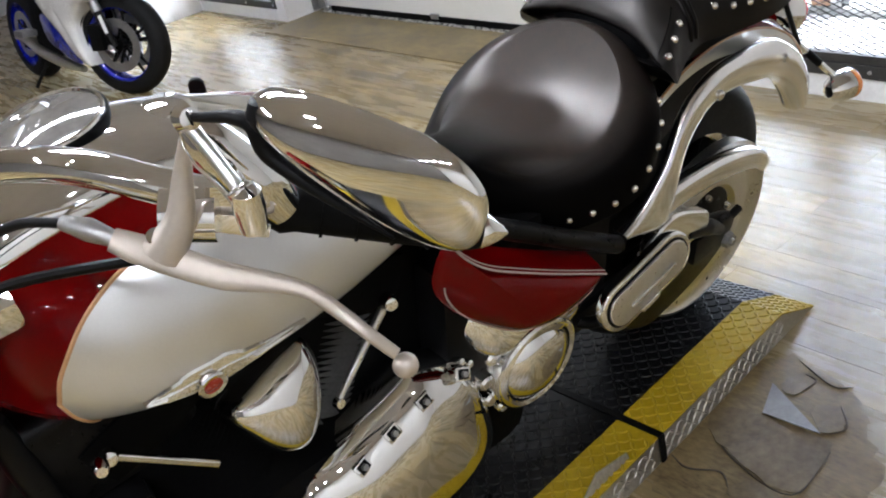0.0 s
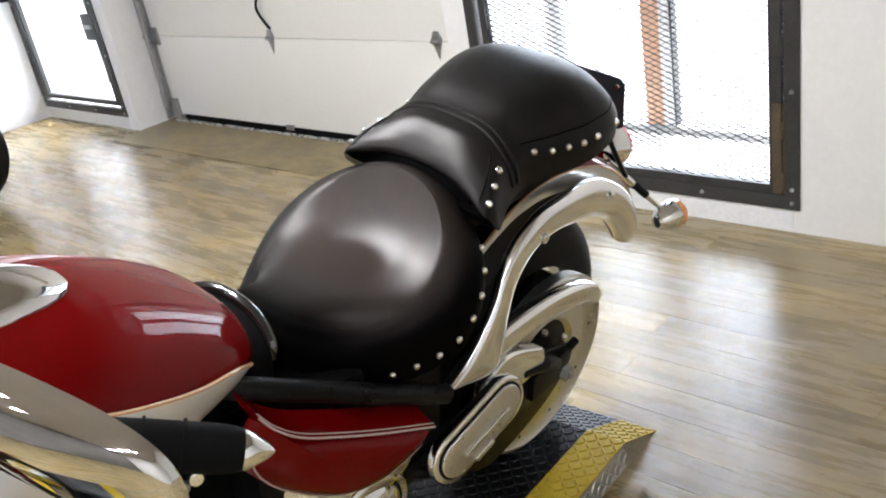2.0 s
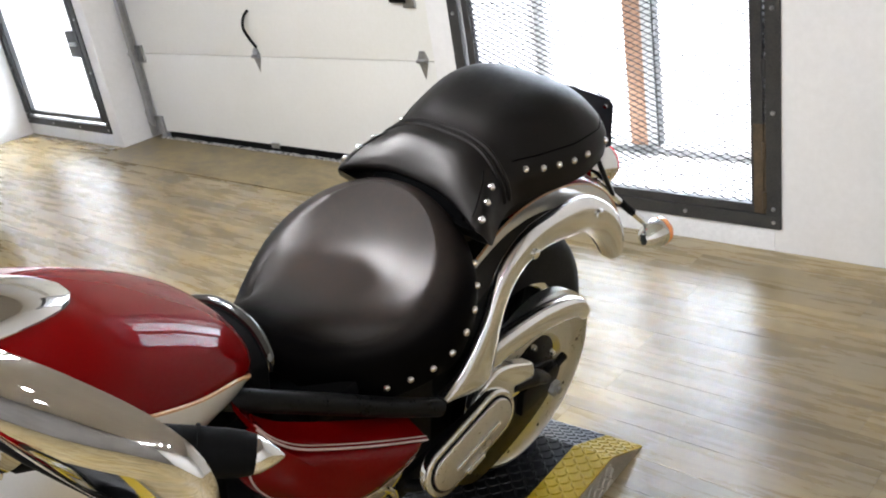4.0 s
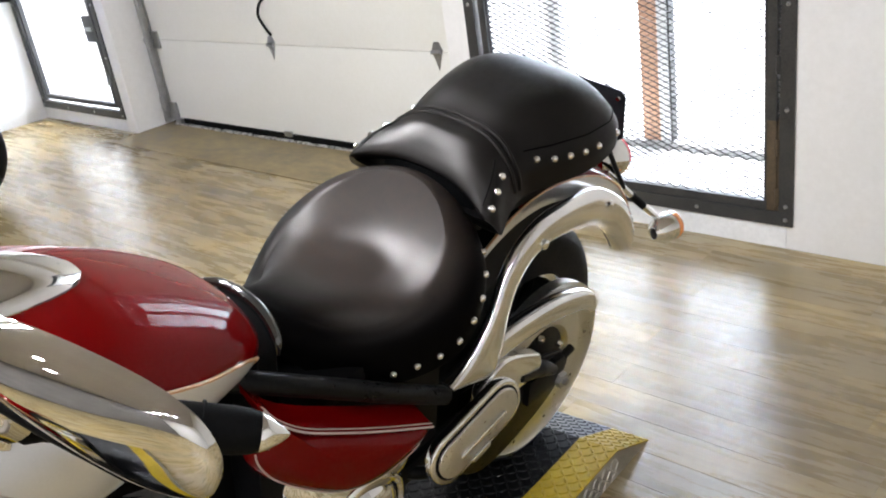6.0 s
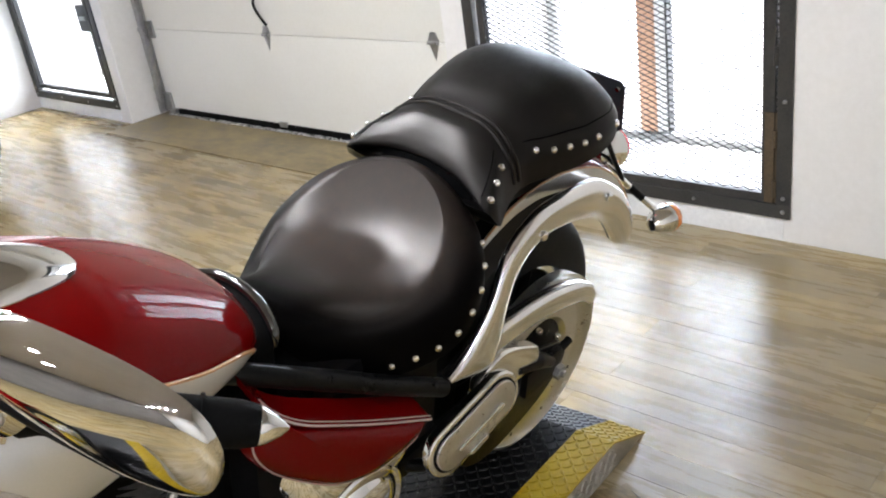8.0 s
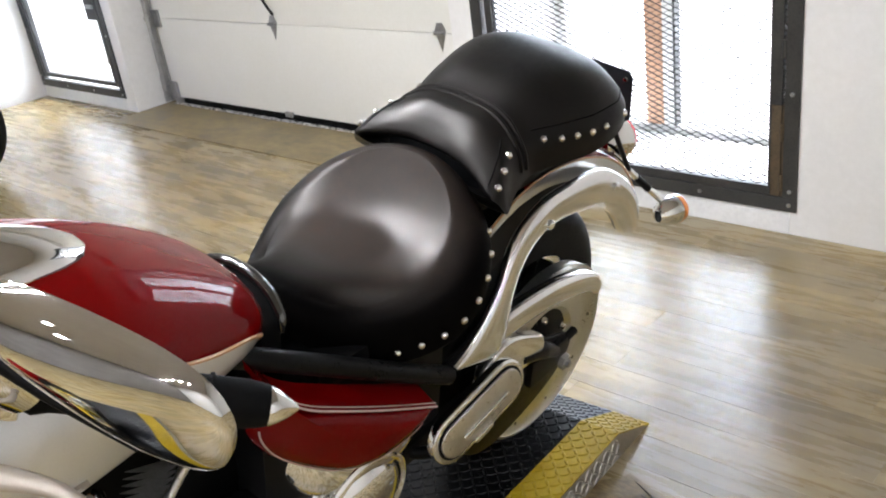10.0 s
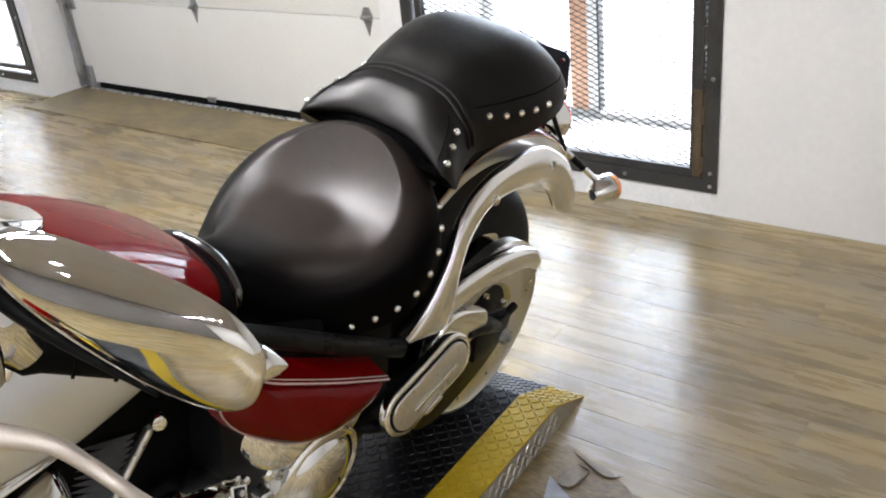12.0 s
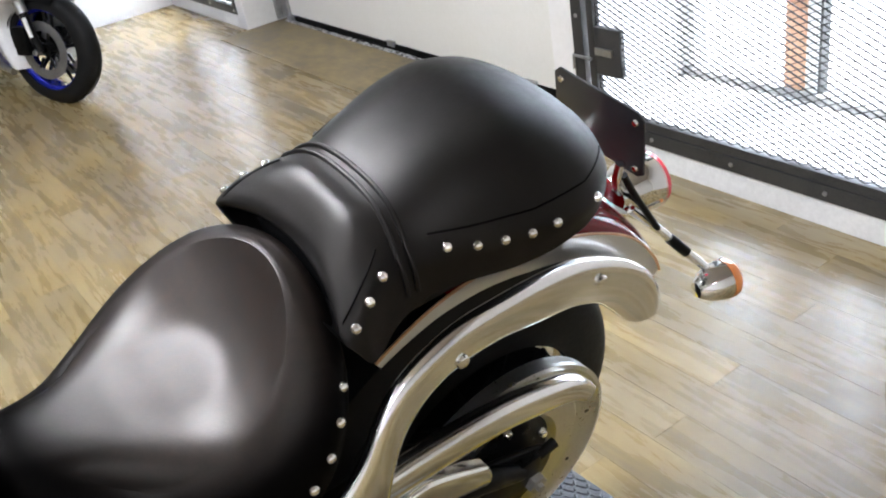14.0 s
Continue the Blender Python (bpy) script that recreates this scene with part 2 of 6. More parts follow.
AMBER = surface("amber lens", (0.75, 0.20, 0.03), (0.85, 0.28, 0.05), (0.08, 0.15), scale=30, fine=200, bump=0.0, coat=1.0)
REDLENS = surface("red tail lens", (0.60, 0.012, 0.03), (0.72, 0.02, 0.05), (0.08, 0.15), scale=30, fine=200, bump=0.0, coat=1.0)
BLUE = surface("metallic blue paint", (0.006, 0.012, 0.34), (0.012, 0.03, 0.50), (0.2, 0.3), metal=0.5, scale=20, fine=200, bump=0.0, coat=1.0)
WHITEPAINT = surface("white fairing paint", (0.72, 0.72, 0.72), (0.80, 0.80, 0.80), (0.2, 0.3), scale=10, fine=100, bump=0.0, coat=1.0)
DISC = surface("brushed brake steel", (0.30, 0.30, 0.30), (0.45, 0.45, 0.44), (0.3, 0.45), metal=0.9, scale=20, fine=200, bump=0.05)
PLATEBLACK = surface("grey-black plate plastic", (0.014, 0.015, 0.018), (0.022, 0.023, 0.027), (0.3, 0.4), scale=20, fine=200, bump=0.04, spec=0.5)
MESHIRON = surface("dark mesh steel", (0.010, 0.010, 0.011), (0.022, 0.021, 0.020), (0.5, 0.7), scale=12, fine=150, bump=0.0, spec=0.15)
GLASS = glass_material()
BLACKGLOSS = surface("glossy black moulding", (0.006, 0.006, 0.006), (0.010, 0.010, 0.010), (0.10, 0.18), scale=20, fine=150, bump=0.0, coat=1.0, spec=1.0)
# Grey-beige base paints in the taupe ceiling the glass reflects.
DIALGLASS = surface("taupe-tinted gauge glass", (0.10, 0.095, 0.09), (0.16, 0.15, 0.14), (0.03, 0.06), scale=12, fine=60, bump=0.0, coat=1.0)
GAUGE = surface("pale dial face", (0.50, 0.50, 0.48), (0.60, 0.60, 0.58), (0.3, 0.4), scale=20, fine=100, bump=0.0)
BADGERED = surface("red enamel", (0.42, 0.03, 0.02), (0.5, 0.05, 0.03), (0.2, 0.3), scale=20, fine=100, bump=0.0, coat=1.0)
# Machined grey, with the light the fin edges catch painted in.
FINLIT = surface("grey machined fin with caught light", (0.16, 0.16, 0.155), (0.26, 0.26, 0.25), (0.35, 0.5), metal=0.5, scale=30, fine=200, bump=0.1)
VINYLBROWN = surface("dark brown vinyl", (0.085, 0.057, 0.024), (0.25, 0.185, 0.085), (0.35, 0.5), scale=5.0, fine=30, bump=0.15, stretch=(4, 1.4, 1), spec=0.4)
TORNVINYL = surface("torn brown vinyl", (0.080, 0.056, 0.028), (0.20, 0.150, 0.080), (0.4, 0.55), scale=9.0, fine=60, bump=0.15, spec=0.35)
GREYVINYL = surface("grey torn vinyl backing", (0.20, 0.20, 0.21), (0.31, 0.31, 0.32), (0.35, 0.5), scale=8, fine=80, bump=0.1)
DARKCRACK = surface("dark seam", (0.06, 0.05, 0.035), (0.10, 0.08, 0.055), (0.6, 0.8), scale=10, fine=80, bump=0.0)


# ---- mesh helpers ----
def finish(name, bm, material, smooth=True):
    me = bpy.data.meshes.new(name)
    bmesh.ops.recalc_face_normals(bm, faces=bm.faces)
    bm.to_mesh(me)
    bm.free()
    me.materials.append(material)
    if smooth:
        me.polygons.foreach_set("use_smooth", [True] * len(me.polygons))
        me.set_sharp_from_angle(angle=radians(38))
    return me


def part(name, bm, material, parent, label="", smooth=True):
    """One mesh under a thing or a part."""
    ob = new(name, finish(name, bm, material, smooth))
    ob.parent = parent
    return tagged(ob, label)


def thing(name, label, category, place=None, group="", kind=""):
    ob = new(name)
    if place is not None:
        ob.matrix_world = place
    return tagged(ob, label, category, group, kind)


def solid(name, bm, material, label, category="", kind="", group="", smooth=True):
    return tagged(new(name, finish(name, bm, material, smooth)), label, category, group, kind)


def box(bm, lo, hi, bevel=0.0, m=None):
    lo, hi = Vector(lo), Vector(hi)
    r = bmesh.ops.create_cube(bm, size=1.0)
    vs = r["verts"]
    bmesh.ops.scale(bm, vec=hi - lo, verts=vs)
    bmesh.ops.translate(bm, vec=(lo + hi) / 2, verts=vs)
    if bevel:
        es = list({e for v in vs for e in v.link_edges})
        out = bmesh.ops.bevel(bm, geom=es, offset=bevel, segments=2, affect="EDGES", profile=0.7)
        vs = list({v for f in out["faces"] for v in f.verts} | {v for v in vs if v.is_valid})
    if m is not None:
        bmesh.ops.transform(bm, matrix=m, verts=vs)
    return bm


def boxed(lo, hi, bevel=0.0, m=None):
    return box(bmesh.new(), lo, hi, bevel, m)


def rings(rows, closed=True, cap=True, bm=None):
    """A skin over rows of points; closed: each row is a ring."""
    bm = bm or bmesh.new()
    vs = [[bm.verts.new(p) for p in row] for row in rows]
    n = len(rows[0])
    for a, b in zip(vs, vs[1:]):
        for i in range(n if closed else n - 1):
            j = (i + 1) % n
            bm.faces.new((a[i], a[j], b[j], b[i]))
    if cap and closed:
        bm.faces.new(list(reversed(vs[0])))
        bm.faces.new(vs[-1])
    return bm


def curve(points, n=24, closed=False):
    """A smooth line through the points (Catmull-Rom)."""
    p = np.array(points, float)
    k = len(p)
    out = []
    spans = k if closed else k - 1
    for s in range(spans):
        p1, p2 = p[s % k], p[(s + 1) % k]
        p0 = p[(s - 1) % k] if closed or s > 0 else 2 * p1 - p2
        p3 = p[(s + 2) % k] if closed or s + 2 < k else 2 * p2 - p1
        steps = max(2, round(n / spans))
        for i in range(steps):
            u = i / steps
            out.append(0.5 * (2 * p1 + (p2 - p0) * u + (2 * p0 - 5 * p1 + 4 * p2 - p3) * u * u + (3 * p1 - p0 - 3 * p2 + p3) * u ** 3))
    if not closed:
        out.append(p[-1])
    return np.array(out)


def tube(points, radius, segs=16, n=24, bm=None, smooth=True, closed=False):
    """A round tube along the points; radius: one number or one for each point."""
    p = curve(points, n, closed) if smooth else np.array(points, float)
    rs = np.full(len(p), radius) if np.isscalar(radius) else np.interp(np.linspace(0, 1, len(p)), np.linspace(0, 1, len(radius)), radius)
    side = None
    rows = []
    for i, c in enumerate(p):
        a, b = (p[i - 1], p[(i + 1) % len(p)]) if closed else (p[max(i - 1, 0)], p[min(i + 1, len(p) - 1)])
        d = Vector(b - a).normalized()
        if side is None:
            side = d.orthogonal().normalized()
        side = (side - d * side.dot(d)).normalized()
        up = d.cross(side)
        rows.append([Vector(c) + (side * math.cos(w) + up * math.sin(w)) * rs[i] for w in (2 * math.pi * k / segs for k in range(segs))])
    if closed:
        rows.append(rows[0])
        bm = rings(rows, cap=False, bm=bm)
        bmesh.ops.remove_doubles(bm, verts=bm.verts, dist=1e-6)
        return bm
    return rings(rows, bm=bm)


def lathe(profile, segs=48, m=None, bm=None, sweep=2 * math.pi):
    """Turns (radius, height) pairs round z, then moves them by m."""
    bm = bm or bmesh.new()
    full = sweep > 6.28
    rows = []
    for r, h in profile:
        row = [Vector((max(r, 1e-5) * math.cos(sweep * k / segs), max(r, 1e-5) * math.sin(sweep * k / segs), h)) for k in range(segs if full else segs + 1)]
        rows.append([m @ v for v in row] if m is not None else row)
    rings(rows, closed=full, cap=False, bm=bm)
    bmesh.ops.remove_doubles(bm, verts=bm.verts, dist=2e-5)
    return bm


def slab(outline, thick, m, bevel=0.0, segs=3):
    """A flat plate: the outline (x, y) raised by thick along z, its rims rounded, then moved by m."""
    bm = bmesh.new()
    f = bm.faces.new([bm.verts.new((x, y, 0)) for x, y in outline])
    top = bmesh.ops.extrude_face_region(bm, geom=[f])
    vs = [v for v in top["geom"] if isinstance(v, bmesh.types.BMVert)]
    bmesh.ops.translate(bm, vec=(0, 0, thick), verts=vs)
    if bevel:
        es = [e for e in bm.edges if abs(e.verts[0].co.z - e.verts[1].co.z) < 1e-6]
        bmesh.ops.bevel(bm, geom=es, offset=bevel, segments=segs, affect="EDGES", profile=0.5)
    bmesh.ops.transform(bm, matrix=m, verts=bm.verts)
    return bm


def facing(centre, z_axis, x_axis):
    """A pose whose z points along z_axis and whose x lies nearest to x_axis."""
    z = Vector(z_axis).normalized()
    x = Vector(x_axis)
    x = (x - z * x.dot(z)).normalized()
    y = z.cross(x)
    return Matrix.Translation(centre) @ Matrix((x, y, z)).transposed().to_4x4()


def stadium(length, height, n=14):
    """The outline of a bar with round ends."""
    r, h = height / 2, (length - height) / 2
    right = [(h + r * math.sin(a), -r * math.cos(a)) for a in (math.pi * k / n for k in range(n + 1))]
    return right + [(-x, -y) for x, y in right]


# ---- the room ----
WALL_X = 2.86          # inner face of the wall with the gates
DOOR_X = 3.11          # inner face of the sectional door
TOP = 3.0
GATE = (1.03, 2.355)   # opening behind the right gate, along y
WIN = (5.52, 6.70)     # opening behind the left gate
DOORWAY = (2.50, 5.39)
BASE = 0.09            # bottom edge of both gates
HEAD = 2.6


def wall(name, lo, hi, label, material=WHITE):
    return solid(name, boxed(lo, hi, 0.004), material, label, "wall", "structure")


OUT = 3.50             # outer face of the thick wall
wall("wall_gate_side", (WALL_X, -3.6, -0.2), (OUT, GATE[0], TOP), "white painted plaster wall beside the mesh gate")
wall("wall_pier", (WALL_X, GATE[1], -0.2), (OUT, DOORWAY[0], TOP), "white painted pier between mesh gate and sectional door")
wall("wall_pier_far", (WALL_X, DOORWAY[1], -0.2), (OUT, WIN[0], TOP), "white painted pier between sectional door and barred window")
wall("wall_corner", (WALL_X, WIN[1], -0.2), (OUT, 6.92, TOP), "white painted plaster at the room's corner")
wall("wall_under_gate", (WALL_X, GATE[0], -0.2), (OUT - 0.02, GATE[1], 0.105), "white painted sill wall under the mesh gate", SILL)
wall("wall_under_window", (WALL_X, WIN[0], -0.2), (OUT - 0.02, WIN[1], 0.105), "white painted sill wall under the far window", SILL)
wall("wall_over_gate", (WALL_X, GATE[0], HEAD), (OUT, GATE[1], TOP), "white painted lintel over the mesh gate")
wall("wall_over_window", (WALL_X, WIN[0], HEAD), (OUT, WIN[1], TOP), "white painted lintel over the far window")
wall("wall_over_door", (WALL_X, DOORWAY[0], 2.5), (OUT, DOORWAY[1], TOP), "white painted lintel over the sectional door")
wall("wall_side", (1.75, 6.72, -0.2), (WALL_X, 6.92, TOP), "white painted side wall at the corner")
wall("wall_alcove", (2.45, 6.92, -0.2), (2.65, 9.8, TOP), "white painted alcove wall")
wall("wall_far", (-4.6, 9.8, -0.2), (2.65, 10.0, TOP), "white painted wall at the far end")
wall("wall_back", (-4.6, -3.6, -0.2), (-4.4, 9.8, TOP), "grey-brown painted wall behind the camera", DARKWALL)
# Out of view; added close by so left-side chrome reflects white.
wall("wall_near_reflector", (-4.4, -2.7, -0.2), (WALL_X, -2.5, TOP), "unseen white wall set close to brighten the chrome")
solid("ceiling", boxed((-4.6, -3.8, TOP), (OUT, 10.0, TOP + 0.2)), CEIL, "taupe painted flat ceiling", "ceiling", "structure")

floor = solid("floor", boxed((-4.4, -2.6, -0.2), (WALL_X, 9.8, -0.003)), DARKCRACK, "vinyl floor of weathered oak-look planks", "floor", "structure")

# ---- outside ----
solid("ground", boxed((OUT, -40, -0.25), (160, 60, -0.05)), CONCRETE, "pale concrete forecourt in bright daylight", "ground", "structure")
sky_glow, sg_nodes, sg_links, sg = node_mat("bright hazy sky")
sg.inputs["Base Color"].default_value = (0, 0, 0, 1)
sg.inputs["Emission Color"].default_value = (0.82, 0.91, 1.0, 1)
sg.inputs["Emission Strength"].default_value = 2.6
solid("backdrop", boxed((30, -60, -0.05), (30.2, 70, 45)), sky_glow, "bright hazy white sky beyond the forecourt", "backdrop", "structure")


def window_bay(name, y0, y1, posts, label, paint=None):
    """A shop window at the outer side of a deep reveal: grey sill strip, dark metal frame, wooden mullions and panes."""
    w = thing(name, label, "window", kind="structure")
    x = OUT - 0.06
    part("window_sill", boxed((x - 0.05, y0 + 0.002, 0.107), (x + 0.05, y1 - 0.002, 0.135), 0.004), GREYTRIM, w, "grey weathered sill strip")
    part("window_head", boxed((x - 0.03, y0 + 0.002, HEAD - 0.06), (x + 0.03, y1 - 0.002, HEAD - 0.002), 0.004), GREYTRIM, w)
    edges = [y0 + 0.03] + list(posts) + [y1 - 0.03]
    for p in edges:
        inner = p in posts
        bm = boxed((x - 0.035, p - (0.041 if inner else 0.026), 0.137), (x + 0.03, p + (0.041 if inner else 0.026), HEAD - 0.062), 0.004)
        post = part("mullion" if inner else "window_frame", bm, (paint or WOODPOST) if inner else SILL, w, ("pale painted mullion" if paint else "orange-brown wooden mullion") if inner else "")
        if inner:
            part("pale_stop", boxed((x - 0.03, p - 0.090, 0.137), (x + 0.02, p - 0.042, HEAD - 0.062), 0.002), SILL, post, "pale painted stop beside the wood")
            part("metal_edge", boxed((x - 0.032, p - 0.101, 0.137), (x + 0.015, p - 0.091, HEAD - 0.062), 0.002), IRON, post, "thin dark metal edge")
    for a, b in zip(edges, edges[1:]):
        pane = part("pane", boxed((x + 0.0, a + 0.06, 0.14), (x + 0.006, b - 0.105, HEAD - 0.065)), GLASS, w, smooth=False)
        pane.visible_shadow = False
    return w


window_bay("window_1", GATE[0], GATE[1], [1.858], "tall shop window with wooden mullion behind a mesh gate")
window_bay("window_2", WIN[0], WIN[1], [6.02], "tall bright shop window behind a steel gate", SILL)


# ---- gates ----
def strip(bm, a, b, w, d):
    """A thin bar from a to b in the plane x = const, w wide in the plane and d deep."""
    a, b = Vector(a), Vector(b)
    t = (b - a).normalized()
    s = Vector((1, 0, 0)).cross(t) * (w / 2)
    e = Vector((d / 2, 0, 0))
    q = [[bm.verts.new(p + o) for o in (s + e, s - e, -s - e, -s + e)] for p in (a, b)]
    for i in range(4):
        j = (i + 1) % 4
        bm.faces.new((q[0][i], q[0][j], q[1][j], q[1][i]))


def bolt(bm, at, r=0.008, h=0.007):
    lathe([(0, h), (r * 0.55, h * 0.92), (r * 0.9, h * 0.5), (r, 0)], 12, facing(at, (-1, 0, 0), (0, 1, 0)), bm)


def gate(name, y0, y1, label, mesh, latch_low, latch_y, hinge_right):
    g = thing(name, label, "gate")
    z0, z1 = BASE - 0.005, HEAD + 0.03
    f = 0.05
    x0, x1 = WALL_X - 0.008, WALL_X + 0.03
    for n, lo, hi in (("bottom_rail", (x0, y0, z0), (x1, y1, z0 + f)), ("top_rail", (x0, y0, z1 - f), (x1, y1, z1)),
                      ("side_rail", (x0, y0, z0 + f), (x1, y0 + f, z1 - f)), ("side_rail", (x0, y1 - f, z0 + f), (x1, y1, z1 - f))):
        rail = part(n, boxed(lo, hi, 0.002), IRON, g)
        long_y = hi[1] - lo[1] > hi[2] - lo[2]
        span = hi[1] - lo[1] if long_y else hi[2] - lo[2]
        count = max(2, round(span / 0.36))
        for i in range(count + 1):
            k = (0.025 + (span - 0.05) * i / count)
            at = (x0, lo[1] + k, (lo[2] + hi[2]) / 2) if long_y else (x0, (lo[1] + hi[1]) / 2, lo[2] + k)
            bm = bmesh.new()
            bolt(bm, at)
            part("bolt", bm, GALV, rail, "bright round bolt head")
    gap = 0.022
    low = 0.002 if mesh else gap
    a, b, c, d = y0 + f + gap, y1 - f - gap, z0 + f + low, z1 - f - low
    if hinge_right:
        a = y0 + f + 0.046
        for lo_z, hi_z, paint, text in ((z0 + f + 0.001, 0.46, RUST, "rusty lower hinge stile"), (0.461, z1 - f - 0.001, IRON, "dark hinge stile")):
            part("hinge_stile", boxed((x0 + 0.004, y0 + f + 0.011, lo_z), (x1 - 0.004, y0 + f + 0.045, hi_z), 0.003), paint, g, text)
        part("slit_cover", boxed((x0 + 0.01, y0 + f + 0.0005, z0 + f + 0.001), (x1 - 0.008, y0 + f + 0.0105, 0.46), 0.001), RUST, g)
        for k in range(96):
            z = 0.465 + 0.0215 * k
            part("slit_tab", boxed((x0 + 0.012, y0 + f + 0.0005, z), (x1 - 0.010, y0 + f + 0.0105, z + 0.0085), 0.0), IRON, g)
        for z in (0.16, 0.34, 0.62, 0.95, 1.3, 1.7):
            part("hinge", tube([(x0 + 0.004, y0 + f + 0.006, z), (x0 + 0.004, y0 + f + 0.006, z + 0.06)], 0.009, 10, smooth=False), RUST if z < 0.5 else IRON, g)
    s = 0.03
    for lo, hi in (((x0 + 0.006, a, c), (x1, b, c + s)), ((x0 + 0.006, a, d - s), (x1, b, d)),
                   ((x0 + 0.006, a, c + s), (x1, a + (0.008 if mesh else s), d - s)), ((x0 + 0.006, b - s, c + s), (x1, b, d - s))):
        part("leaf_bar", boxed(lo, hi, 0.002), IRON, g)
    if mesh:
        bm = bmesh.new()
        pw, ph = 0.050, 0.0215
        y_lo, y_hi, z_lo, z_hi = (a + 0.004 if hinge_right else y0 + f), b - s, c + s, d - s
        cols, rows_n = int((y_hi - y_lo) / pw) + 1, int((z_hi - z_lo) / ph) + 1
        for r in range(rows_n):
            for k in range(cols):
                y, z = y_lo + k * pw, z_lo + r * ph
                strip(bm, (x0 + 0.022, y, z), (x0 + 0.022, min(y + pw / 2, y_hi), z + ph / 2), 0.0023, 0.0062)
                strip(bm, (x0 + 0.022, min(y + pw / 2, y_hi), z + ph / 2), (x0 + 0.022, min(y + pw, y_hi), z), 0.0023, 0.0062)
                strip(bm, (x0 + 0.022, y, z + ph), (x0 + 0.022, min(y + pw / 2, y_hi), z + ph / 2), 0.0023, 0.0062)
                strip(bm, (x0 + 0.022, min(y + pw / 2, y_hi), z + ph / 2), (x0 + 0.022, min(y + pw, y_hi), z + ph), 0.0023, 0.0062)
        tagged(part("expanded_mesh", bm, MESHIRON, g, "dark expanded-metal mesh of flat diamonds", smooth=False), kind="stuff")
    w = 0.15
    lock = part("latch_box", boxed((x0 + 0.008, latch_y, latch_low), (x1 - 0.005, latch_y + w, latch_low + 0.17), 0.004), IRON, g, "dark steel latch box")
    part("latch_bolt", tube([(x0 - 0.012, latch_y + w - 0.03, latch_low + 0.06), (x0 - 0.012, latch_y + w + 0.06, latch_low + 0.06), (x0 - 0.012, latch_y + w + 0.06, latch_low + 0.01)], 0.006, 10, smooth=False), GALV, lock, "bright sliding bolt")
    part("latch_plate", boxed((x0 - 0.004, latch_y + 0.03, latch_low + 0.075), (x0 + 0.006, latch_y + 0.11, latch_low + 0.1), 0.001), GALV, lock)
    return g


gate("mesh_gate", GATE[0] - 0.025, GATE[1] + 0.02, "dark steel security gate with expanded-metal mesh and bolts", True, 0.30, 2.155, True)
gate("barred_gate", WIN[0] - 0.02, WIN[1] + 0.02, "dark steel security gate frame in front of a bright window", False, 0.60, 5.575, False)


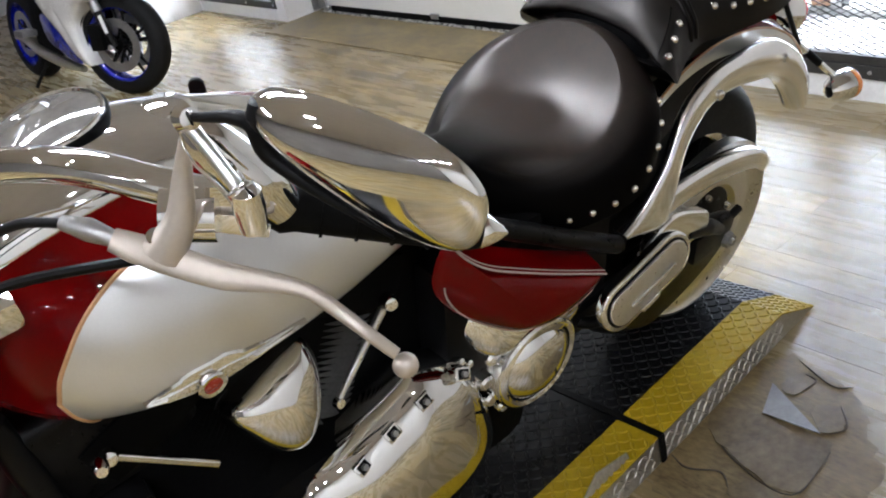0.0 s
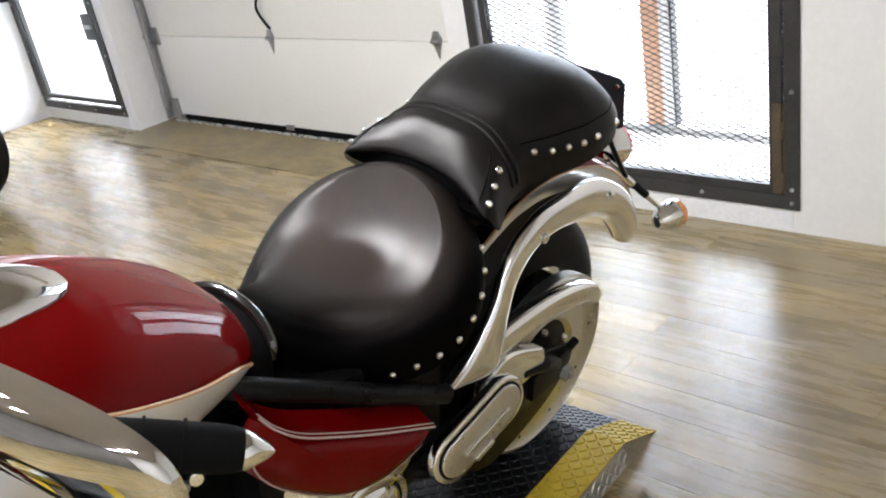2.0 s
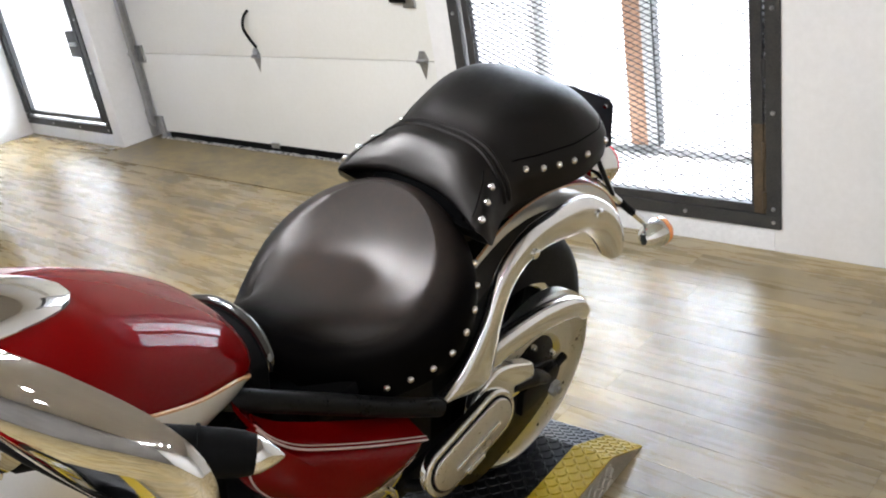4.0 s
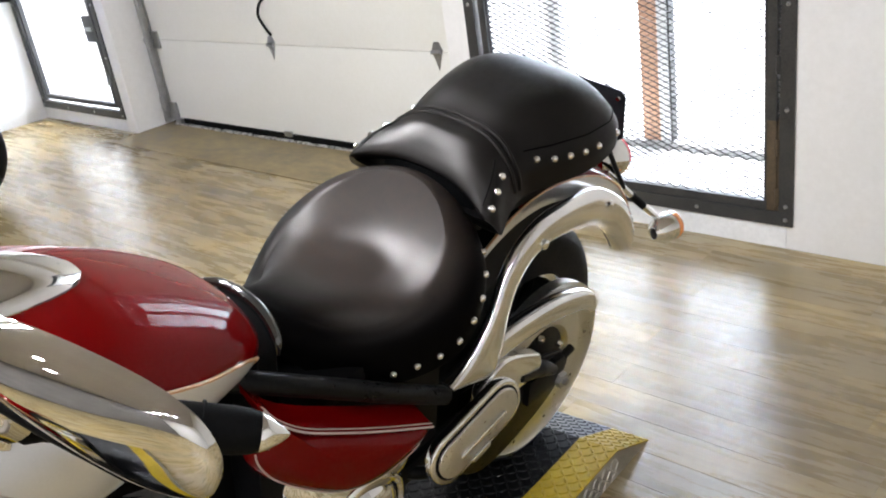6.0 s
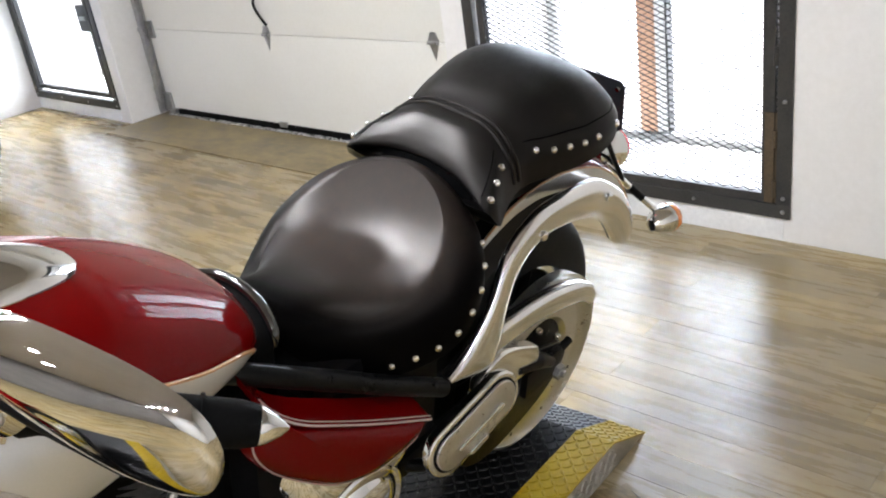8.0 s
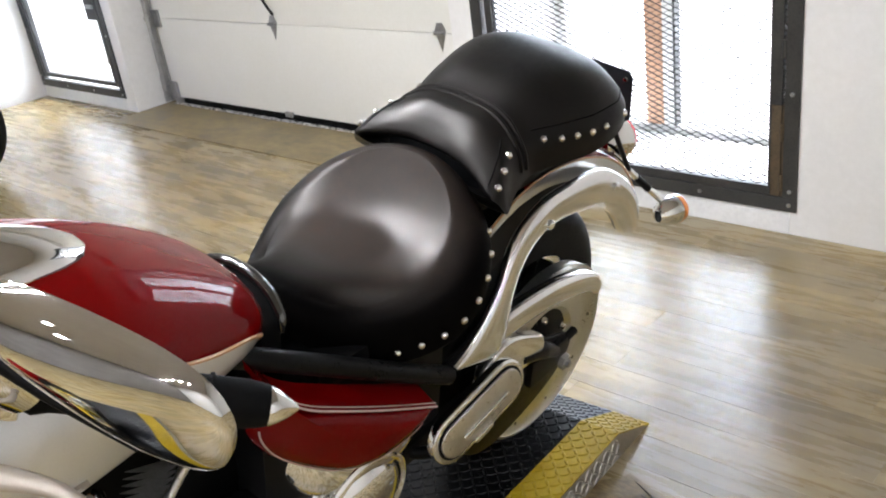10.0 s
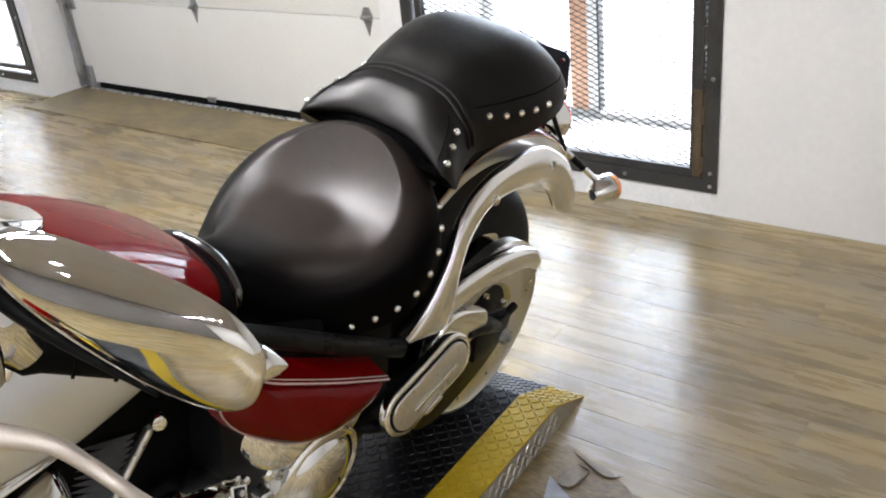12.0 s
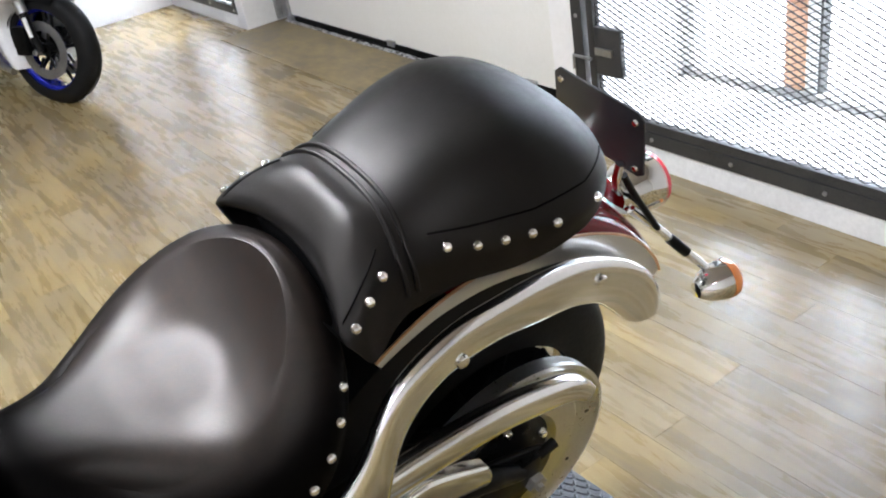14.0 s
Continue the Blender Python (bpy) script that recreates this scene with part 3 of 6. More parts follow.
# ---- sectional door ----
def sectional_door():
    d = thing("sectional_door", "closed off-white sectional garage door with steel hinges", "garage door")
    y0, y1 = DOORWAY[0] - 0.05, DOORWAY[1] - 0.07
    seams = [0.045, 0.568, 1.012, 1.460, 1.900, 2.340, 2.64]
    for i, (z, z_top) in enumerate(zip(seams, seams[1:])):
        part("door_panel", boxed((DOOR_X, y0, z + (0.0015 if i else 0)), (DOOR_X + 0.045, y1, z_top - 0.0015), 0.004), DOORPAINT, d)
    # Strip added to keep daylight from leaking past the panels.
    part("leak_strip", boxed((DOOR_X + 0.047, y1 - 0.04, 0.0), (DOOR_X + 0.075, DOORWAY[1] - 0.003, 2.49), 0.002), GREYTRIM, d, "grey strip added to block light at the door's edge")
    part("bottom_seal", boxed((DOOR_X - 0.008, y0, 0.010), (DOOR_X + 0.04, y1 - 0.12, 0.044), 0.003), RUBBER, d, "black rubber bottom seal")
    # Thin strip below the seal, brighter than the galvanised parts.
    part("foot_strip", boxed((DOOR_X - 0.036, y0, 0.006), (DOOR_X - 0.010, y1 - 0.03, 0.0125), 0.001), GALVBRIGHT, d, "bright thin strip under the door")
    part("seal_end", boxed((DOOR_X - 0.030, y1 - 0.112, 0.008), (DOOR_X + 0.03, y1 - 0.05, 0.040), 0.003), GALV, d, "galvanised end of the seal")
    for y in (4.085, 2.95):
        part("seal_clip", boxed((DOOR_X - 0.012, y - 0.035, 0.028), (DOOR_X + 0.002, y + 0.035, 0.06), 0.003), GALV, d, "galvanised clip at the door's foot")
    for z in seams[1:5]:
        for y in (4.07, 2.80):
            pl = part("hinge", slab([(-0.035, 0.012), (-0.02, -0.03), (0.0, -0.085), (0.02, -0.03), (0.035, 0.012), (0.016, 0.05), (-0.016, 0.05)], 0.004, facing((DOOR_X - 0.0005, y, z), (-1, 0, 0), (0, -1, 0)), 0.0012), GALV, d, "pointed galvanised hinge plate")
            part("hinge_knuckle", tube([(DOOR_X - 0.012, y - 0.03, z + 0.002), (DOOR_X - 0.012, y + 0.03, z + 0.002)], 0.009, 12, smooth=False), GALV, pl)
        br = part("roller_bracket", boxed((DOOR_X - 0.016, y1 - 0.07, z - 0.055), (DOOR_X - 0.001, y1 + 0.004, z + 0.055), 0.003), GALV, d, "galvanised roller bracket")
        part("roller", tube([(DOOR_X - 0.03, y1 - 0.01, z), (DOOR_X - 0.03, y1 + 0.05, z)], 0.022, 14, smooth=False), GALV, br)
    # pull handle: a bent grey rod above the middle hinge
    y, z = 4.05, seams[1]
    part("pull_handle", tube([(DOOR_X - 0.006, y, z + 0.055), (DOOR_X - 0.03, y + 0.004, z + 0.10), (DOOR_X - 0.045, y + 0.025, z + 0.17), (DOOR_X - 0.03, y + 0.018, z + 0.23), (DOOR_X - 0.002, y + 0.005, z + 0.26)], 0.008, 10), BLACKPAINT, d, "bent dark pull handle")
    lock = part("side_bolt", boxed((DOOR_X - 0.014, 2.79, 0.82), (DOOR_X - 0.001, 2.86, 0.89), 0.003), GALV, d, "galvanised side bolt")
    part("bolt_lever", tube([(DOOR_X - 0.016, 2.84, 0.856), (DOOR_X - 0.018, 2.935, 0.858)], [0.012, 0.009], 10, smooth=False), BLACKPAINT, lock, "black bolt lever")
    br = part("bottom_bracket", boxed((DOOR_X - 0.02, y1 - 0.075, 0.03), (DOOR_X - 0.001, y1 + 0.03, 0.15), 0.003), GALV, d, "galvanised bottom corner bracket")
    part("roller", tube([(DOOR_X - 0.03, y1, 0.11), (DOOR_X - 0.03, y1 + 0.05, 0.11)], 0.022, 14, smooth=False), GALV, br)
    tr = part("door_track", boxed((DOOR_X - 0.055, y1 + 0.012, 0.12), (DOOR_X - 0.005, y1 + 0.018, 2.5), 0.001), GALV, d, "galvanised vertical door track")
    part("track_lip", boxed((DOOR_X - 0.060, y1 - 0.02, 0.12), (DOOR_X - 0.055, y1 + 0.018, 2.5), 0.001), GALV, tr)
    part("track_foot", boxed((DOOR_X - 0.06, y1 + 0.019, 0.02), (DOOR_X, y1 + 0.03, 0.2), 0.002), GALV, tr)
    return d


sectional_door()
solid("door_threshold", slab([(2.655, 2.42), (DOOR_X + 0.05, 2.42), (DOOR_X + 0.05, 5.375), (2.655, 5.375)], 0.007, pose(0, 0, -0.001), 0.003, 2), THRESH, "brown worn vinyl strip in front of the sectional door", "threshold", "structure")
wall("wall_threshold_base", (WALL_X, DOORWAY[0], -0.2), (OUT, DOORWAY[1], -0.004), "concrete under the sectional door", CONCRETE)


# ---- ceiling lamps ----
def ceiling_lamp(x, y):
    lamp = thing("ceiling_lamp", "small round white ceiling spotlight, switched on", "lamp", pose(x, y, TOP), "rows of ceiling spotlights")
    part("housing", lathe([(0.001, -0.002), (0.062, -0.002), (0.062, -0.075), (0.052, -0.085)], 28), WHITEPAINT, lamp)
    part("diffuser", lathe([(0.051, -0.083), (0.04, -0.09), (0.001, -0.092)], 28), lamp_material(30.0), lamp, "glowing white lens")
    return lamp


first = None
for x, y in ((-3.7, -1.2), (-2.7, -1.2), (-1.7, -1.2), (-0.7, -1.2), (0.3, -1.2), (-2.4, 4.6), (-1.0, 4.6), (0.4, 4.6), (-2.2, 1.0), (-1.1, 1.0)):
    if first is None:
        first = ceiling_lamp(x, y)
    else:
        copy_thing(first, pose(x, y, TOP))
    li = new("ceiling_light", bpy.data.lights.new("ceiling_light", "AREA"))
    li.data.shape, li.data.size, li.data.energy, li.data.color = "DISK", 0.10, LAMP_W * (4.6 if y < 0 else 1.0), (0.94, 0.955, 1.0)
    li.matrix_world = pose(x, y, TOP - 0.097)


# Strips on the unseen ceiling, added to light the door and seat dish.
def strip_lamp(x, y):
    lamp = thing("strip_lamp", "unseen ceiling strip added as fill and seat highlight", "lamp", pose(x, y, TOP), "ceiling strip lights")
    part("housing", boxed((-0.62, -0.07, -0.05), (0.62, 0.07, -0.002), 0.006), WHITEPAINT, lamp)
    part("diffuser", boxed((-0.60, -0.055, -0.062), (0.60, 0.055, -0.051), 0.004), lamp_material(6.0), lamp, "glowing white strip")
    return lamp


one = strip_lamp(0.6, 2.1)
copy_thing(one, pose(0.6, 2.65, TOP))
copy_thing(one, pose(-2.2, 2.5, TOP))
for x, y in ((0.6, 2.1), (0.6, 2.65), (-2.2, 2.5)):
    li = new("fill_light", bpy.data.lights.new("fill_light", "AREA"))
    li.data.shape, li.data.size, li.data.size_y, li.data.energy, li.data.color = "RECTANGLE", 1.2, 0.11, FILL_W, (0.93, 0.95, 1.0)
    li.matrix_world = pose(x, y, TOP - 0.066)


# ---- lift platform ----
PLAT = pose(1.02, 0.853, 0.0, 0, 0, 3.0)
PH = 0.072


def tread(bm, rows, m):
    """Raised lozenges of chequer plate; rows: (x, y, quarter turn)."""
    for x, y, q in rows:
        r = m @ pose(x, y, 0, 0, 0, 45 + 90 * q)
        a, b, h = 0.0128, 0.0038, 0.0028
        base = [bm.verts.new(r @ Vector(p)) for p in ((-a, 0, 0), (-a * 0.3, -b, 0), (a * 0.3, -b, 0), (a, 0, 0), (a * 0.3, b, 0), (-a * 0.3, b, 0))]
        top = [bm.verts.new(r @ Vector(p)) for p in ((-a * 0.75, 0, h), (-a * 0.25, -b * 0.5, h), (a * 0.25, -b * 0.5, h), (a * 0.75, 0, h), (a * 0.25, b * 0.5, h), (-a * 0.25, b * 0.5, h))]
        for i in range(6):
            j = (i + 1) % 6
            bm.faces.new((base[i], base[j], top[j], top[i]))
        bm.faces.new(top)


def tread_grid(x0, x1, y0, y1, step=0.0205):
    out = []
    i = 0
    x = x0 + step / 2
    while x < x1 - step * 0.4:
        j = 0
        y = y0 + step / 2
        while y < y1 - step * 0.4:
            out.append((x, y, (i + j) % 2))
            y += step
            j += 1
        x += step
        i += 1
    return out


def plate_part(name, x0, x1, y0, y1, m, material, parent, label, thick=0.004):
    bm = boxed((x0, y0, -thick), (x1, y1, 0))
    tread(bm, tread_grid(x0, x1, y0, y1), Matrix())
    bmesh.ops.transform(bm, matrix=m, verts=bm.verts)
    return part(name, bm, material, parent, label, smooth=False)


def lift_platform():
    p = thing("lift_platform", "low chequer-plate motorcycle lift with yellow edges", "lift", PLAT)
    y1 = 0.62
    front, joint, brk, end = -1.85, 0.0, 0.50, 0.655
    slope = math.degrees(math.atan2(PH, end - brk))
    run = math.hypot(PH, end - brk)
    ramp = pose(brk, 0, PH, 0, slope, 0)
    for tag, x0, x1 in (("front", front, joint - 0.009), ("rear", joint + 0.009, brk)):
        plate_part("deck", x0, x1, 0.105, y1 - 0.105, pose(0, 0, PH), BLACKPLATE, p, "black chequer-plate deck")
        plate_part("edge_strip", x0, x1, 0.0, 0.104, pose(0, 0, PH), YELLOW, p, "worn yellow chequer-plate edge")
        plate_part("edge_strip", x0, x1, y1 - 0.104, y1, pose(0, 0, PH), YELLOW, p, "worn yellow chequer-plate edge")
        plate_part("skirt", x0, x1, 0.0, PH - 0.005, facing((0, 0.0, 0.0005), (0, -1, 0), (1, 0, 0)), BAREPLATE, p, "bare metal chequer-plate skirt")
        part("side_beam", boxed((x0, y1 - 0.006, 0.001), (x1, y1 - 0.001, PH - 0.005)), BAREPLATE, p, "bare metal side beam")
    plate_part("ramp_deck", 0, run, 0.105, y1 - 0.105, ramp, WORNPLATE, p, "grey worn chequer-plate ramp")
    plate_part("ramp_edge", 0, run, 0.0, 0.104, ramp, YELLOW, p, "worn yellow ramp edge")
    plate_part("ramp_edge", 0, run, y1 - 0.104, y1, ramp, YELLOW, p, "worn yellow ramp edge")
    part("ramp_skirt", slab([(brk, 0.001), (end - 0.004, 0.001), (brk, PH - 0.004)], 0.004, facing((0, 0.004, 0), (0, -1, 0), (1, 0, 0))), BAREPLATE, p, "bare metal ramp cheek", smooth=False)
    part("joint_strap", boxed((joint - 0.008, -0.004, PH - 0.006), (joint + 0.008, y1, PH + 0.003), 0.001), RUBBER, p, "black strap over the joint")
    part("joint_strap", boxed((joint - 0.008, -0.006, 0.002), (joint + 0.008, -0.001, PH - 0.002), 0.001), RUBBER, p)
    part("frame_tray", boxed((front, 0.02, 0.002), (brk, y1 - 0.02, PH - 0.02)), BLACKPAINT, p)
    flap = [(-0.09, 0.0), (0.06, 0.0), (0.075, 0.012), (0.07, 0.075), (-0.02, 0.09), (-0.09, 0.06)]
    bm = slab(flap, 0.005, facing((-0.16, -0.004, 0.012), (0, -0.94, 0.34), (1, 0, 0)), 0.001)
    tread(bm, tread_grid(-0.085, 0.055, 0.005, 0.06), facing((-0.16, -0.004, 0.012), (0, -0.94, 0.34), (1, 0, 0)) @ pose(0, 0, 0.005))
    part("chock_flap", bm, BAREPLATE, p, "bare chequer-plate flap with a rounded corner", smooth=False)
    return p


lift_platform()

# ---- the cruiser, in its own frame: x to its tail, y to its right, z up, leaning on its side stand ----
BIKE = Matrix.Translation((0, 1.161, 0.075)) @ pose(0, 0, 0, 14, 0, 0)
bike = thing("motorcycle", "candy red and silver cruiser motorcycle leaning on its stand", "motorcycle", BIKE)
AX, AZ, TR = 1.36, 0.325, 0.325


def across(x, y, z):
    """A pose whose z points out of the bike's left side."""
    return facing((x, y, z), (0, -1, 0), (1, 0, 0))


# rear wheel
def rear_wheel():
    m = facing((AX, 0, AZ), (0, -1, 0), (1, 0, 0))
    hub = part("rear_wheel", lathe([(0.02, -0.09), (0.05, -0.09), (0.055, -0.05), (0.045, 0.0), (0.055, 0.06), (0.05, 0.10), (0.02, 0.10)], 32, m), BLACKPAINT, bike, "black hub of the rear wheel")
    prof = []
    for k in range(25):
        a = math.pi * k / 24
        w, h = 0.076, 0.118
        prof.append((TR - h + h * math.sin(a) ** 0.72, -w * math.cos(a) * (0.86 + 0.14 * math.sin(a))))
    prof = [(TR - 0.118, -0.055)] + prof + [(TR - 0.118, 0.055)]
    part("tyre", lathe(prof, 72, m), TYRE, hub, "black road tyre")
    part("rim", lathe([(0.205, -0.058), (0.214, -0.054), (0.216, -0.046), (0.19, -0.04), (0.185, 0.0), (0.19, 0.04), (0.216, 0.046), (0.214, 0.054), (0.205, 0.058)], 72, m), CHROME, hub, "chrome wheel rim")
    # Made-up disc that gives the dark behind the spokes.
    part("wheel_backing", lathe([(0.045, 0.030), (0.10, 0.022), (0.187, 0.034), (0.187, 0.026), (0.10, 0.012), (0.045, 0.018)], 64, m), FIN, hub, "black disc added to darken the wheel's inside")
    for k in range(10):
        a = 2 * math.pi * k / 10
        c, s = math.cos(a), math.sin(a)
        part("spoke", tube([m @ Vector((0.04 * c, 0.04 * s, 0.04)), m @ Vector((0.19 * c, 0.19 * s, 0.036))], [0.016, 0.011], 8, smooth=False), FIN, hub)
    # toothed belt pulley on the left
    part("belt_pulley", lathe([(0.10, 0.098), (0.205, 0.098), (0.214, 0.102), (0.216, 0.128), (0.208, 0.130), (0.198, 0.121), (0.165, 0.117), (0.158, 0.123), (0.112, 0.124), (0.104, 0.116), (0.10, 0.108)], 80, m), SATIN, hub, "aluminium belt pulley")
    part("pulley_hub", lathe([(0.03, 0.100), (0.102, 0.100), (0.102, 0.112), (0.06, 0.118), (0.03, 0.122)], 48, m), BLACKPAINT, hub, "black pulley hub")
    for k in range(10):
        a = 2 * math.pi * k / 10
        part("pulley_dot", lathe([(0, 0.0015), (0.004, 0.001), (0.005, 0)], 8, m @ pose(0.190 * math.cos(a), 0.190 * math.sin(a), 0.1195)), BLACKPAINT, hub)
    for k in range(5):
        a = 2 * math.pi * k / 5 + 0.3
        part("pulley_bolt", lathe([(0, 0.012), (0.006, 0.011), (0.009, 0.006), (0.009, 0)], 12, m @ pose(0.085 * math.cos(a), 0.085 * math.sin(a), 0.116)), CHROME, hub, "chrome pulley bolt")
    return hub


rear_wheel()


def strut():
    """The forged chrome support that sweeps from the frame over the fender."""
    outer = [(0.926, 0.622), (0.965, 0.636), (1.005, 0.662), (1.048, 0.702), (1.080, 0.748), (1.115, 0.778), (1.165, 0.795), (1.225, 0.803), (1.295, 0.799), (1.365, 0.791), (1.436, 0.772), (1.505, 0.735), (1.582, 0.680), (1.638, 0.620), (1.668, 0.565), (1.673, 0.530), (1.668, 0.521)]
    inner = [(0.93, 0.612), (0.985, 0.588), (1.045, 0.566), (1.075, 0.592), (1.094, 0.645), (1.120, 0.694), (1.165, 0.728), (1.225, 0.738), (1.295, 0.730), (1.371, 0.708), (1.430, 0.688), (1.482, 0.657), (1.520, 0.625), (1.556, 0.585), (1.582, 0.552), (1.595, 0.538), (1.602, 0.533)]
    ys = [-0.214, -0.214, -0.212, -0.206, -0.198, -0.190, -0.182, -0.174, -0.168, -0.162, -0.154, -0.144, -0.137, -0.134, -0.132, -0.132, -0.132]
    o = curve([(x, y, z) for (x, z), y in zip(outer, ys)], 60)
    i = curve([(x, y, z) for (x, z), y in zip(inner, ys)], 60)
    rows = []
    for k, (a, b) in enumerate(zip(o, i)):
        c, half = (a + b) / 2, (a - b) / 2
        hl = max(np.linalg.norm(half), 0.003)
        d = half / hl
        row = []
        for w in range(20):
            ang = 2 * math.pi * w / 20
            ca, sa = math.cos(ang), math.sin(ang)
            row.append(c + d * hl * (abs(ca) ** 0.7) * np.sign(ca) + np.array((0, -0.016 * (abs(sa) ** 0.8) * np.sign(sa), 0)))
        rows.append(row)
    return rings(rows)


left = part("fender_strut", strut(), BUFFED, bike, "sweeping chrome fender strut")
bm = strut()
bmesh.ops.scale(bm, vec=(1, -1, 1), verts=bm.verts)
part("fender_strut", bm, BUFFED, bike, "sweeping chrome fender strut")
for x, y, z in ((1.212, -0.192, 0.757), (1.487, -0.163, 0.712)):
    part("bolt", lathe([(0, 0.006), (0.006, 0.006), (0.009, 0.004), (0.010, 0)], 16, across(x, y, z)), CHROME, left, "domed chrome bolt")


def ease(a, b, v):
    """A smooth step from 0 at a to 1 at b."""
    f = min(1.0, max(0.0, (v - a) / (b - a)))
    return f * f * (3 - 2 * f)


def band_radius(deg):
    """Radius of the line between the red crown and the silver side."""
    return float(np.interp(deg, [27, 40, 55, 69, 84, 96, 106, 119], [0.402, 0.426, 0.442, 0.449, 0.456, 0.463, 0.465, 0.458]))


def fender():
    """The rear fender: a red crown over the tyre with a deep silver side."""
    fd = None
    for name, a0, a1, material, label in (("rear_fender", 103, 47, RED, "candy red rear fender"), ("fender_tail", 47, 36, SILVER, "silver-grey fender tail")):
        rows = []
        for k in range(49):
            a = radians(a0 + (a1 - a0) * k / 48)
            sr = band_radius(math.degrees(a))
            wide = 0.104
            row = []
            for q in range(33):
                u = -1 + 2 * q / 32
                y = wide * math.copysign(min(1.0, abs(u) / 0.72) ** 0.9, u)
                drop = 0.0 if abs(u) < 0.35 else ((abs(u) - 0.35) / 0.65) ** 2 * 0.032
                r = sr + 0.022 - drop - (0.018 * (1 - math.cos(y / wide * 1.2)))
                row.append((AX + r * math.cos(a), y, AZ + r * math.sin(a)))
            inner = [(AX + (math.hypot(p[0] - AX, p[2] - AZ) - 0.005) * math.cos(a), p[1] * 0.96, AZ + (math.hypot(p[0] - AX, p[2] - AZ) - 0.005) * math.sin(a)) for p in reversed(row)]
            rows.append(row + inner)
        skin_part = part(name, rings(rows), material, fd or bike, label)
        fd = fd or skin_part
    liner = []
    for k in range(49):
        a = radians(140 - 92 * k / 48)
        liner.append([(AX + r * math.cos(a), y, AZ + r * math.sin(a)) for r, y in ((0.352, -0.100), (0.436, -0.100), (0.442, 0.0), (0.436, 0.100), (0.352, 0.100), (0.352, 0.094), (0.415, 0.094), (0.42, 0.0), (0.415, -0.094), (0.352, -0.094))])
    part("fender_liner", rings(liner), BLACKPLASTIC, fd, "black inner fender")
    for s in (-1, 1):
        rows, stripe = [], []
        for k in range(49):
            a = radians(119 - 83 * k / 48)
            sr = band_radius(math.degrees(a))
            wide = 0.016 + 0.026 * min(1.0, k / 20) + 0.030 * ease(72, 52, math.degrees(a))
            row = []
            for q in range(9):
                r = sr - 0.0015 - wide * q / 8
                y = s * (0.1045 + 0.0015 * math.sin(q / 8 * math.pi))
                row.append((AX + r * math.cos(a), y, AZ + r * math.sin(a)))
            back = [(p[0], p[1] - s * 0.002, p[2]) for p in reversed(row)]
            rows.append(row + back)
            stripe.append((AX + sr * math.cos(a), s * 0.1065, AZ + sr * math.sin(a)))
        part("fender_side", rings(rows), SILVER, fd, "silver-grey fender side")
        part("pinstripe", tube(stripe, 0.0022, 6, smooth=False), PIN, fd, "tan pinstripe")
    return fd


fender()


# ---- seats ----
def stud(parent, at, tree):
    """A domed stud set on the leather at the place nearest to the given one."""
    place, out, _, _ = tree.find_nearest(Vector(at))
    at = place + out * 0.0003
    return part("stud", lathe([(0, 0.0055), (0.003, 0.0052), (0.0055, 0.0035), (0.0068, 0.0008), (0.0068, -0.003)], 14, facing(at, out, (1, 0, 0))), CHROME, parent, "domed chrome stud")


def skin(ob):
    return BVHTree.FromPolygons([v.co.copy() for v in ob.data.vertices], [list(f.vertices) for f in ob.data.polygons])


def smooth_keys(keys, u):
    """Values at u from rows (key, v1, v2, ...), eased between the rows."""
    k = np.array(keys, float)
    p = curve(k, 10 * (len(k) - 1))
    return [np.interp(u, p[:, 0], p[:, c]) for c in range(1, k.shape[1])]


# height of the seat's floor over its lowest line, along x
SEAT_FLOOR = ([0.68, 0.74, 0.79, 0.84, 0.90, 0.95, 1.00, 1.06], [0.026, 0.018, 0.010, 0.004, 0.002, 0.004, 0.010, 0.020])


